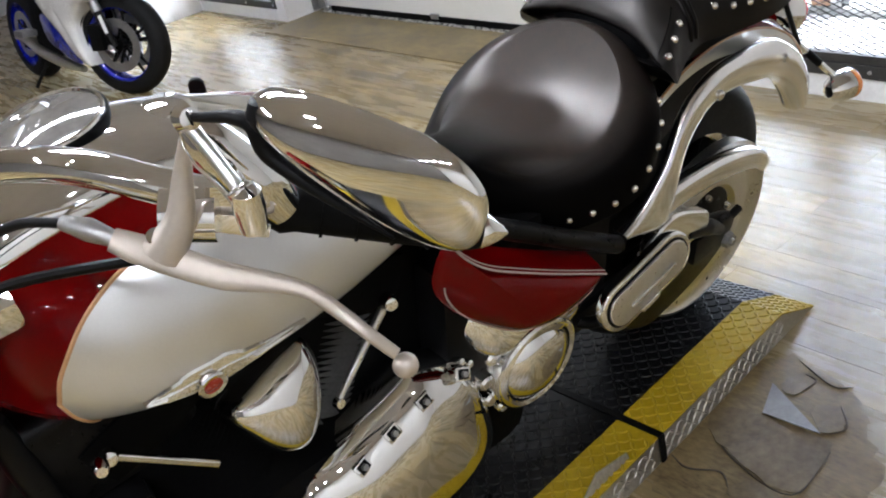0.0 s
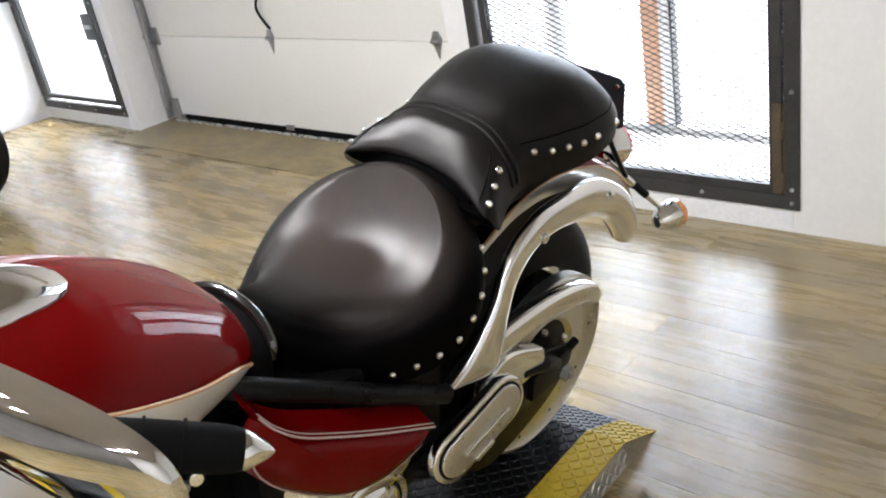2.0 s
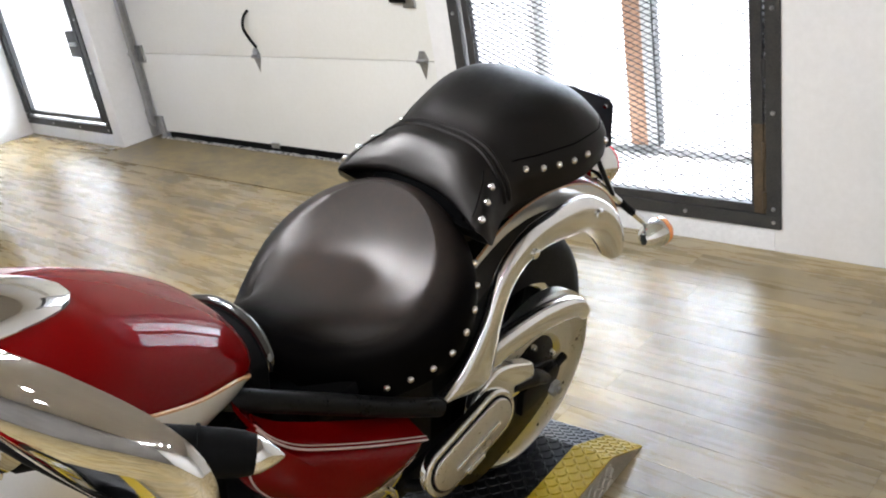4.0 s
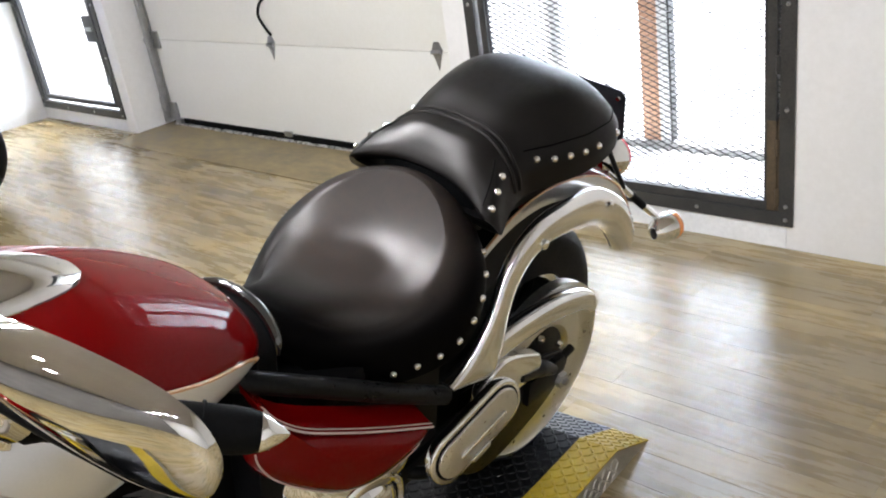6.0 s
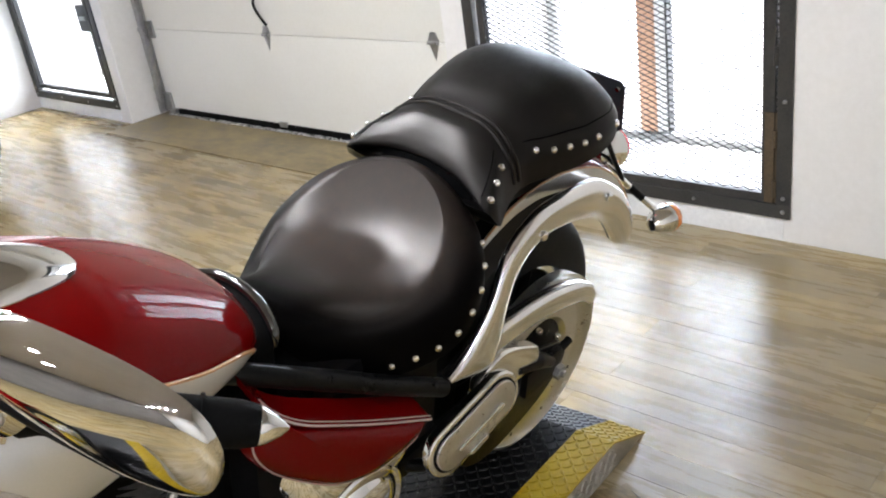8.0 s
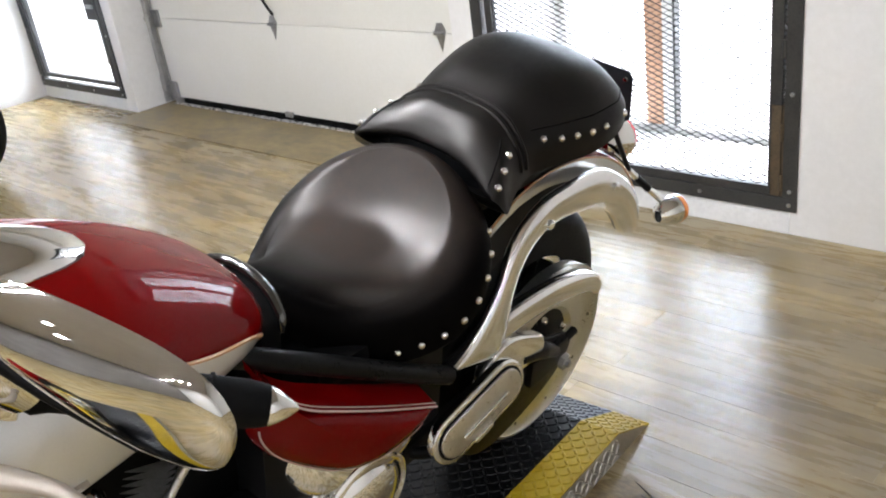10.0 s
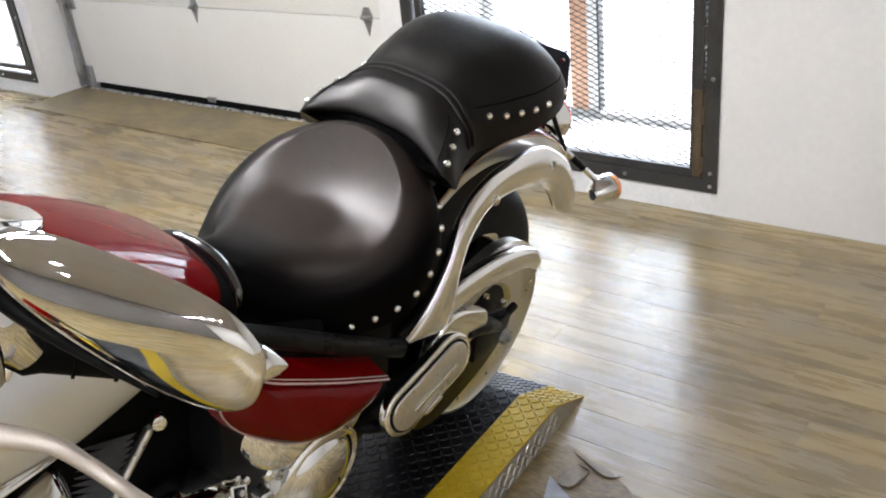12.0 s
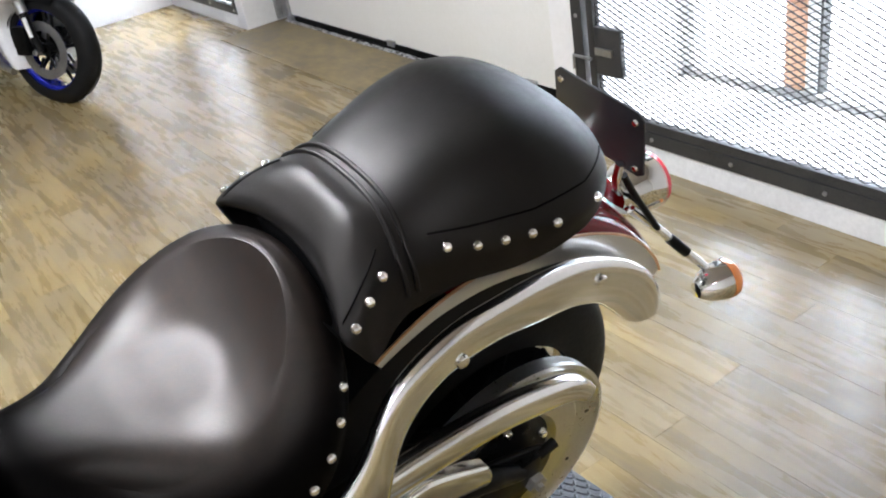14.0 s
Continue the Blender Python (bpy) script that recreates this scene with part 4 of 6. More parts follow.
def rider_seat():
    """A wide bucket: dish, rolled rim and a skirt that hangs over the frame. Turned about a post at the dish's middle."""
    cx, cz = 0.855, 0.752
    # heading (degrees from the tail), reach of the skirt's foot, its height, reach of the rim, the rim's height
    keys = [(-200, 0.172, 0.748, 0.136, 0.790), (-180, 0.170, 0.752, 0.136, 0.794), (-160, 0.168, 0.742, 0.132, 0.786), (-140, 0.152, 0.690, 0.112, 0.762), (-118, 0.152, 0.655, 0.110, 0.745),
            (-95, 0.176, 0.653, 0.132, 0.744), (-80, 0.208, 0.664, 0.150, 0.757), (-64, 0.252, 0.692, 0.176, 0.782), (-50, 0.270, 0.748, 0.194, 0.814),
            (-38, 0.268, 0.786, 0.200, 0.842), (-20, 0.254, 0.820, 0.204, 0.872), (0, 0.246, 0.838, 0.206, 0.884), (20, 0.254, 0.820, 0.204, 0.872)]
    rows = []
    n = 96
    table = []
    for k in range(n):
        deg = -180 + 360 * k / n
        d = -abs(deg)
        table.append((radians(deg), *smooth_keys(keys, d)))
    flat = np.array(table)
    for _ in range(5):
        flat[:, 1:] = (np.roll(flat[:, 1:], 1, 0) + 2 * flat[:, 1:] + np.roll(flat[:, 1:], -1, 0)) / 4
    table = [tuple(r) for r in flat]
    # the dish: rim heights and reach spread smoothly inwards as a Fourier series, then pressed down in the middle
    ang = np.array([r[0] for r in table])
    rim_x = np.array([r[3] * math.cos(r[0]) for r in table])
    rim_y = np.array([r[3] * math.sin(r[0]) for r in table])
    rim_z = np.array([r[4] for r in table])
    series = [np.fft.rfft(v) / n for v in (rim_x, rim_y, rim_z)]

    def inside(c, u):
        k = np.arange(len(c))
        w = np.where(k == 0, 1.0, 2.0) * u ** k
        w[14:] = 0
        return np.array([np.sum(w * (c * np.exp(1j * k * (2 * math.pi * q / n))).real) for q in range(n)])
    for j in range(1, 31):
        u = (j / 30) ** 0.85
        xs, ys, zs = (inside(c, u) for c in series)
        rise = []
        for q in range(n):
            start, power = (float(np.interp(abs(ang[q]), [0.0, 0.8, 1.5, 2.2, 3.2], v)) for v in ([0.52, 0.52, 0.36, 0.25, 0.25], [1.35, 1.35, 1.7, 1.7, 1.7]))
            rise.append(max(0.0, (u - start) / (1 - start)) ** power)
        floor_z = [0.772 + float(np.interp(cx + xs[q], *SEAT_FLOOR)) - 0.35 * ys[q] ** 2 for q in range(n)]
        rows.append([(cx + xs[q], ys[q], floor_z[q] * (1 - rise[q]) + zs[q] * rise[q]) for q in range(n)])
    for j in range(1, 19):
        u = j / 18
        w = u * math.pi / 2
        rows.append([(cx + (rr + (rf - rr) * math.sin(w) ** 0.9) * math.cos(a), (rr + (rf - rr) * math.sin(w) ** 0.9) * math.sin(a), zf + (zr - zf) * max(math.cos(w), 0) ** 0.62) for a, rf, zf, rr, zr in table])
    # fold the skirt under
    rows.append([(cx + (rf - 0.02) * math.cos(a), (rf - 0.02) * math.sin(a), zf - 0.004) for a, rf, zf, rr, zr in table])
    bm = rings(rows, cap=False)
    ring = [v for v in bm.verts][:n]
    hub = bm.verts.new(sum((v.co for v in ring), Vector()) / n)
    for q in range(n):
        bm.faces.new((hub, ring[q], ring[(q + 1) % n]))
    bm.verts.index_update()
    inner = [v for v in bm.verts if v.index < n * 28 or v is hub]
    for _ in range(4):
        bmesh.ops.smooth_vert(bm, verts=inner, factor=0.5, use_axis_x=False, use_axis_y=False, use_axis_z=True)
    bmesh.ops.smooth_vert(bm, verts=[v for v in bm.verts if v.index < n * 38 or v is hub], factor=0.5, use_axis_x=False, use_axis_y=False, use_axis_z=True)
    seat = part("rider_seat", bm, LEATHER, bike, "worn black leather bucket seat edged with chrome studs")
    tree = skin(seat)
    line = [(0.841, -0.172, 0.675), (0.874, -0.193, 0.683), (0.908, -0.212, 0.693), (0.943, -0.224, 0.709), (0.977, -0.226, 0.732), (1.008, -0.217, 0.757), (1.034, -0.199, 0.784), (1.056, -0.175, 0.808)]
    for x, y, z in line:
        for s in (1, -1):
            stud(seat, (x, s * y, z), tree)
    return seat


rider_seat()


# the passenger pad's half sections: x at the wings, then (y, z) from the crown over the shoulder down to the foot
PAD = [(1.108, 0.000, 0.858, 0.070, 0.856, 0.122, 0.848, 0.146, 0.843, 0.154, 0.840),
       (1.079, 0.000, 0.873, 0.070, 0.871, 0.126, 0.859, 0.152, 0.851, 0.160, 0.846),
       (1.070, 0.000, 0.883, 0.070, 0.881, 0.127, 0.869, 0.152, 0.862, 0.161, 0.855),
       (1.078, 0.000, 0.896, 0.070, 0.895, 0.127, 0.881, 0.159, 0.866, 0.171, 0.846),
       (1.093, 0.000, 0.909, 0.068, 0.908, 0.123, 0.893, 0.159, 0.874, 0.178, 0.824),
       (1.112, 0.000, 0.923, 0.066, 0.921, 0.117, 0.906, 0.151, 0.886, 0.171, 0.824),
       (1.140, 0.000, 0.937, 0.062, 0.935, 0.108, 0.919, 0.139, 0.899, 0.160, 0.838),
       (1.175, 0.000, 0.941, 0.060, 0.940, 0.103, 0.927, 0.138, 0.897, 0.151, 0.845),
       (1.205, 0.000, 0.951, 0.062, 0.949, 0.107, 0.934, 0.142, 0.899, 0.149, 0.847),
       (1.250, 0.000, 0.972, 0.070, 0.969, 0.120, 0.946, 0.156, 0.903, 0.161, 0.850),
       (1.310, 0.000, 0.990, 0.080, 0.985, 0.136, 0.957, 0.174, 0.906, 0.179, 0.853),
       (1.370, 0.000, 0.999, 0.086, 0.993, 0.146, 0.960, 0.184, 0.906, 0.189, 0.861),
       (1.430, 0.000, 0.988, 0.085, 0.981, 0.143, 0.950, 0.178, 0.906, 0.183, 0.872),
       (1.480, 0.000, 0.962, 0.070, 0.956, 0.119, 0.934, 0.150, 0.904, 0.154, 0.882),
       (1.515, 0.000, 0.931, 0.050, 0.927, 0.086, 0.915, 0.106, 0.897, 0.109, 0.884),
       (1.532, 0.000, 0.906, 0.024, 0.905, 0.040, 0.900, 0.048, 0.893, 0.050, 0.886)]


def pad_rows(per=6, n=48):
    """The pad's rings from the lip to the tail; the lip bows back in the middle, round the rider's seat."""
    lines = curve(PAD, per * (len(PAD) - 1))
    rows = []
    for r in lines:
        half = [(r[1 + 2 * k], r[2 + 2 * k]) for k in range(5)]
        section = curve([(-y, z) for y, z in half[:0:-1]] + half, n)
        bow = 0.030 * max(0.0, 1 - (r[0] - 1.072) / 0.10)
        rows.append([(r[0] + bow * (1 - min(1.0, abs(y) / 0.15) ** 2), y, z) for y, z in section])
    return rows


def pillion():
    """The passenger pad: a lipped nose with two stud-set wings, a double welt, and a full round pad."""
    rows = pad_rows()
    skin_rows = [row + [(row[-1][0], row[-1][1] * 0.86, row[-1][2] - 0.003), (row[0][0], row[0][1] * 0.86, row[0][2] - 0.003)] for row in rows]
    seat = part("pillion_seat", rings(skin_rows), PADLEATHER, bike, "black leather passenger seat with chrome studs")
    tree = skin(seat)
    for x, y, z in ((1.085, -0.163, 0.873), (1.113, -0.150, 0.888), (1.14, -0.137, 0.902)):
        for s in (1, -1):
            stud(seat, (x, s * y, z), tree)
    for x, y, z in ((1.225, -0.147, 0.907), (1.259, -0.162, 0.901), (1.292, -0.174, 0.900), (1.327, -0.182, 0.898), (1.363, -0.188, 0.900), (1.44, -0.186, 0.90)):
        for s in (1, -1):
            stud(seat, (x, s * y, z), tree)

    def laid(points, lift):
        out = []
        for p in points:
            at, way, _, _ = tree.find_nearest(Vector(p))
            out.append(at + way * lift)
        return out
    grid = np.array(rows)

    def section_at(x):
        """The pad's section nearest to x behind the lip."""
        k = 18 + int(np.argmin(np.abs(grid[18:, 0, 0] - x)))
        return grid[k]
    for lead in (0.0, 0.015):
        band = []
        for q in range(2, 47):
            y, z = section_at(1.185)[q][1:]
            band.append((1.184 + lead - 0.018 * min(1.0, abs(y) / 0.13) ** 2, y, z))
        part("seat_welt", tube(laid(band, 0.0008), 0.0036, 8, smooth=False), PADLEATHER, seat, "raised black leather welt")
    for s in (1, -1):
        seam = laid([(x, s * np.interp(x, [1.21, 1.26, 1.34, 1.42, 1.50], [-0.128, -0.148, -0.168, -0.166, -0.124]), 0.922) for x in np.linspace(1.21, 1.50, 30)], 0.0002)
        part("seat_seam", tube(seam, 0.0015, 6, smooth=False), LEATHER, seat, "stitched side seam")
        wing = laid([(1.078, s * -0.146, 0.872), (1.10, s * -0.139, 0.888), (1.13, s * -0.124, 0.906), (1.150, s * -0.110, 0.918)], 0.0002)
        part("seat_seam", tube(wing, 0.0014, 6, 16), LEATHER, seat, "stitched seam of the wing")
    return seat


pillion()

# ---- fuel tank ----
TANK = [  # x, half width, foot height, crown height, height of the widest line
    (-0.035, 0.020, 0.850, 0.930, 0.880), (-0.02, 0.075, 0.815, 0.975, 0.880), (0.03, 0.150, 0.782, 1.010, 0.880), (0.10, 0.198, 0.768, 1.032, 0.880), (0.18, 0.218, 0.762, 1.040, 0.878),
    (0.27, 0.222, 0.765, 1.034, 0.876), (0.36, 0.214, 0.772, 1.014, 0.872), (0.45, 0.196, 0.780, 0.984, 0.864), (0.53, 0.172, 0.784, 0.944, 0.852),
    (0.59, 0.148, 0.784, 0.906, 0.842), (0.63, 0.116, 0.784, 0.876, 0.832), (0.650, 0.058, 0.796, 0.852, 0.826)]


def tank_at(x, a, grow=0.0):
    """A point of the tank's skin: x along it, a the angle round it from the left widest line (0) over the crown (90) to the right."""
    w, zf, zc, zm = smooth_keys(TANK, x)
    c, s = math.cos(a), math.sin(a)
    y = -(w + grow) * math.copysign(abs(c) ** 0.88, c)
    if s >= 0:
        z = zm + (zc - zm + grow) * s ** 0.92
    else:
        z = zm - (zm - zf + grow) * abs(s) ** 0.8
    return Vector((x, y, z))


def tank():
    n = 72
    rows = []
    for k in range(61):
        u = k / 60
        x = -0.035 + 0.683 * (u - 0.5 / math.pi / 2 * math.sin(2 * math.pi * u))
        rows.append([tank_at(x, 2 * math.pi * q / n) for q in range(n)])
    t = part("fuel_tank", rings(rows), RED, bike, "candy red fuel tank with silver side panels")
    # silver teardrop panels: where they start, how high and how low they reach round the tank
    top = [(0.035, -5), (0.05, 12), (0.09, 32), (0.15, 44), (0.22, 45), (0.30, 37), (0.40, 23), (0.50, 11), (0.57, 4), (0.605, -6), (0.618, -18)]
    low = [(0.035, -5), (0.05, -25), (0.09, -55), (0.15, -78), (0.22, -88), (0.30, -88), (0.40, -80), (0.50, -66), (0.57, -52), (0.605, -36), (0.618, -18)]
    xs = 0.035 + 0.583 * (0.5 - 0.5 * np.cos(np.linspace(0, math.pi, 60)))
    tp = curve(top, 90)
    lw = curve(low, 90)
    for side in (1, -1):
        rows, rim_a, rim_b = [], [], []
        for x in xs:
            a1, a0 = np.interp(x, tp[:, 0], tp[:, 1]), np.interp(x, lw[:, 0], lw[:, 1])
            row = []
            for q in range(25):
                a = radians(a0 + (a1 - a0) * q / 24)
                p = tank_at(x, a, 0.0022)
                row.append((p.x, side * p.y, p.z))
            rows.append(row)
            rim_a.append(row[-1])
            rim_b.append(row[0])
        p = part("side_panel", rings(rows, closed=False), SILVER, t, "silver-grey lacquered side panel")
        part("pinstripe", tube(rim_a + rim_b[::-1], 0.0028, 6, smooth=False), PIN, p, "tan pinstripe round the panel")
        # winged badge
        rows = []
        for q in range(61):
            u = q / 60
            x = 0.106 + 0.204 * u
            mid = -14 + 5 * u
            half = float(np.interp(x, [0.106, 0.126, 0.127, 0.147, 0.148, 0.163, 0.192, 0.202, 0.220, 0.221, 0.248, 0.249, 0.280, 0.310], [0.8, 4.2, 5.2, 7.5, 8.5, 10.0, 10.0, 10.5, 8.0, 7.0, 4.6, 4.0, 2.4, 0.6]))
            row = []
            for e in range(17):
                w = -1 + 2 * e / 16
                feather = 0.0022 * (1 - abs((abs(w) * 3) % 1 - 0.5) * 2)
                pnt = tank_at(x, radians(mid + half * w), 0.0025 + 0.0075 * (1 - abs(w)) ** 0.8 + feather * min(1.0, half / 5))
                row.append((pnt.x, side * pnt.y, pnt.z))
            rows.append(row)
        bdg = part("badge", rings(rows, closed=False), CHROME, p, "winged chrome tank badge")
        c = tank_at(0.178, radians(-13), 0.010)
        m = facing((c.x, side * c.y, c.z), (0, -side, -0.15), (1, 0, 0))
        part("badge_ring", lathe([(0.019, -0.004), (0.019, 0.004), (0.017, 0.006), (0.012, 0.005), (0.012, -0.004)], 28, m), CHROME, bdg, "round chrome badge ring")
        part("badge_centre", lathe([(0, 0.004), (0.008, 0.0035), (0.0118, 0.002)], 24, m), BADGERED, bdg, "red enamel badge centre")
    # chrome console on the crown
    ckeys = [(0.0, 0.03, 0.0), (0.03, 0.075, 0.020), (0.10, 0.092, 0.030), (0.20, 0.092, 0.030), (0.30, 0.082, 0.022), (0.38, 0.066, 0.014), (0.43, 0.044, 0.008), (0.452, 0.018, 0.003)]
    rows = []
    for k in range(41):
        x = 0.452 * k / 40
        w, h = smooth_keys(ckeys, x)
        w = max(w, 0.003)
        row = []
        for q in range(21):
            y = -w + 2 * w * q / 20
            base = tank_at(min(max(x, -0.02), 0.6), math.acos(max(-1, min(1, -y / smooth_keys(TANK, x)[0]))) if abs(y) < smooth_keys(TANK, x)[0] else 0.01)
            e = 1 - abs(y / w) ** 3
            row.append((x, y, base.z + 0.004 + h * max(e, 0) ** 0.6))
        row += [(x, w, row[-1][2] - 0.006), (x, -w, row[0][2] - 0.006)]
        rows.append(row)
    con = part("console", rings(rows), CHROME, t, "pointed chrome tank console")
    g = facing((0.176, 0.035, 1.068), (-0.12, 0.05, 1), (1, 0, 0))
    part("gauge_bezel", lathe([(0.066, -0.03), (0.067, 0.006), (0.066, 0.009), (0.063, 0.010), (0.061, 0.007)], 48, g), CHROME, con, "round chrome gauge bezel")
    part("gauge_dial", lathe([(0, 0.013), (0.030, 0.012), (0.061, 0.0075)], 48, g), DIALGLASS, con, "round gauge glass tinted like the reflected ceiling")
    part("gauge_seal", lathe([(0.067, -0.01), (0.0695, 0.0), (0.0695, 0.005), (0.067, 0.006)], 48, g), RUBBER, con, "black gauge seal")
    part("fuel_cap", lathe([(0, 0.016), (0.024, 0.015), (0.030, 0.010), (0.031, 0)], 36, facing((0.30, 0.0, 1.046), (0.1, 0, 1), (1, 0, 0))), CHROME, con, "domed chrome filler cap")
    key = part("key", slab(stadium(0.036, 0.022), 0.008, facing((0.392, 0.112, 0.992), (0.5, 0.8, 0.1), (0, 0, 1)), 0.002), BLACKPLASTIC, con, "black key head")
    part("key_blade", boxed((0.388, 0.108, 0.962), (0.394, 0.116, 0.988)), SATIN, key)
    return t


tank()
trim = [(0.676, -0.098, 0.768), (0.682, -0.088, 0.790), (0.691, -0.050, 0.810), (0.694, 0.0, 0.817), (0.691, 0.050, 0.813), (0.682, 0.088, 0.801), (0.674, 0.114, 0.791)]
part("tank_trim", tube(trim, [0.004, 0.009, 0.010, 0.010, 0.010, 0.009, 0.004], 12, 40), BLACKGLOSS, bike, "glossy black edge between tank and seat")
part("tank_bumper", rings([[(x - 0.004, y, z - 0.004), (x - 0.036, y * 0.97, z - 0.006), (x - 0.040, y * 0.97, z - 0.09), (x - 0.004, y, z - 0.09)] for x, y, z in curve(trim, 40)]), RUBBER, bike, "black rubber behind the tank")


# ---- side cover, frame, footboard ----
def side_cover():
    edge = [(0.575, 0.772), (0.60, 0.736), (0.64, 0.704), (0.70, 0.668), (0.78, 0.618), (0.85, 0.578), (0.886, 0.556), (0.886, 0.540), (0.84, 0.520), (0.776, 0.509), (0.70, 0.530), (0.625, 0.592), (0.572, 0.655), (0.552, 0.715)]
    ring = curve(edge, 72, closed=True)
    c = np.array((0.70, 0.60))
    rows = []
    for f in (1.0, 0.985, 0.93, 0.82, 0.66, 0.46, 0.24, 0.03):
        row = []
        for p in ring:
            x, z = c + (p - c) * f
            y = -0.150 - 0.055 * min(1.0, max(0.0, (x - 0.45) / 0.4)) - 0.030 * (1 - f ** 4) - (0.006 if f < 0.99 else 0)
            row.append((x, y, z))
        rows.append(row)
    sc = part("side_cover", rings(rows), RED, bike, "candy red side cover with pale pinstripes")
    pts = [Vector(p) + Vector((0, -0.0006, 0)) for p in rows[2][37:66]]
    part("pinstripe", tube(pts, 0.0014, 6, smooth=False), PINPALE, sc, "pale pinstripe")
    # the ledge above the main panel, slanting in to the frame rail
    ridge = curve([(0.575, -0.176, 0.786), (0.600, -0.188, 0.745), (0.635, -0.198, 0.711), (0.690, -0.207, 0.676), (0.778, -0.215, 0.622), (0.888, -0.222, 0.558)], 40)
    rows = [[p + np.array(o) for o in ((0, 0.006, -0.012), (0, -0.001, -0.004), (0, -0.002, 0.0), (0, 0.002, 0.004), (0, 0.022, 0.012), (0, 0.048, 0.022), (0, 0.048, 0.012), (0, 0.02, -0.006))] for p in ridge]
    part("cover_lip", rings(rows), RED, sc, "red ledge over the side cover")
    for dz, r in ((0.0, 0.0018), (0.006, 0.0010)):
        part("pinstripe", tube([p + np.array((0, -0.0018 + dz * 0.6, dz)) for p in ridge[2:]], r, 6, smooth=False), PINPALE, sc, "pale pinstripe")
    return sc


side_cover()
frame_tubes = [(0.55, -0.105, 0.806), (0.62, -0.145, 0.778), (0.735, -0.170, 0.708), (0.84, -0.186, 0.640), (0.945, -0.197, 0.574)]
part("frame_rail", tube(frame_tubes, 0.017, 14), BLACKPAINT, bike, "black frame rail under the seat")
part("frame_rail", tube([(x, -y * 0.9, z - 0.06) for x, y, z in frame_tubes], 0.017, 14), BLACKPAINT, bike, "black frame rail under the seat")
part("frame_spine", boxed((0.02, -0.05, 0.66), (0.66, 0.05, 0.752), 0.02), BLACKPAINT, bike, "black frame backbone")
part("battery_box", boxed((0.60, -0.13, 0.30), (1.02, 0.13, 0.66), 0.03), BLACKPLASTIC, bike, "black box under the seat")
part("seat_pan", boxed((0.70, -0.15, 0.655), (1.06, 0.15, 0.70), 0.02), BLACKPLASTIC, bike)
part("inner_fender", boxed((1.02, -0.095, 0.50), (1.10, 0.095, 0.82), 0.02), BLACKPLASTIC, bike)
part("pillion_base", boxed((1.10, -0.11, 0.78), (1.50, 0.11, 0.885), 0.03), BLACKPLASTIC, bike)


def footboard(s):
    m = facing((1.000, s * -0.235, 0.474), (-0.10, s * -1, 0.22), (1, 0, 0.30))
    b = part("footboard", slab(stadium(0.240, 0.098), 0.022, m @ pose(0, 0, -0.022), 0.006), CHROME, bike, "oval chrome passenger footboard folded up")
    part("pad_groove", slab(stadium(0.219, 0.079), 0.002, m @ pose(0, 0, -0.0012)), BLACKPAINT, b, "dark groove round the pad")
    part("footboard_pad", slab(stadium(0.209, 0.069), 0.006, m @ pose(0, 0, 0.0), 0.003), SATIN, b, "satin metal pad")
    part("pad_rib", slab(stadium(0.122, 0.010), 0.006, m @ pose(0.005, -0.008, 0.005), 0.003), CHROME, b, "raised chrome rib")
    part("pad_rib", slab(stadium(0.05, 0.012), 0.006, m @ pose(-0.015, -0.036, 0.004), 0.003), CHROME, b)
    part("footboard_bracket", tube([(0.98, s * -0.215, 0.41), (0.94, s * -0.16, 0.36), (0.90, s * -0.10, 0.36)], 0.013, 10), BLACKPAINT, b)
    return b


footboard(1)


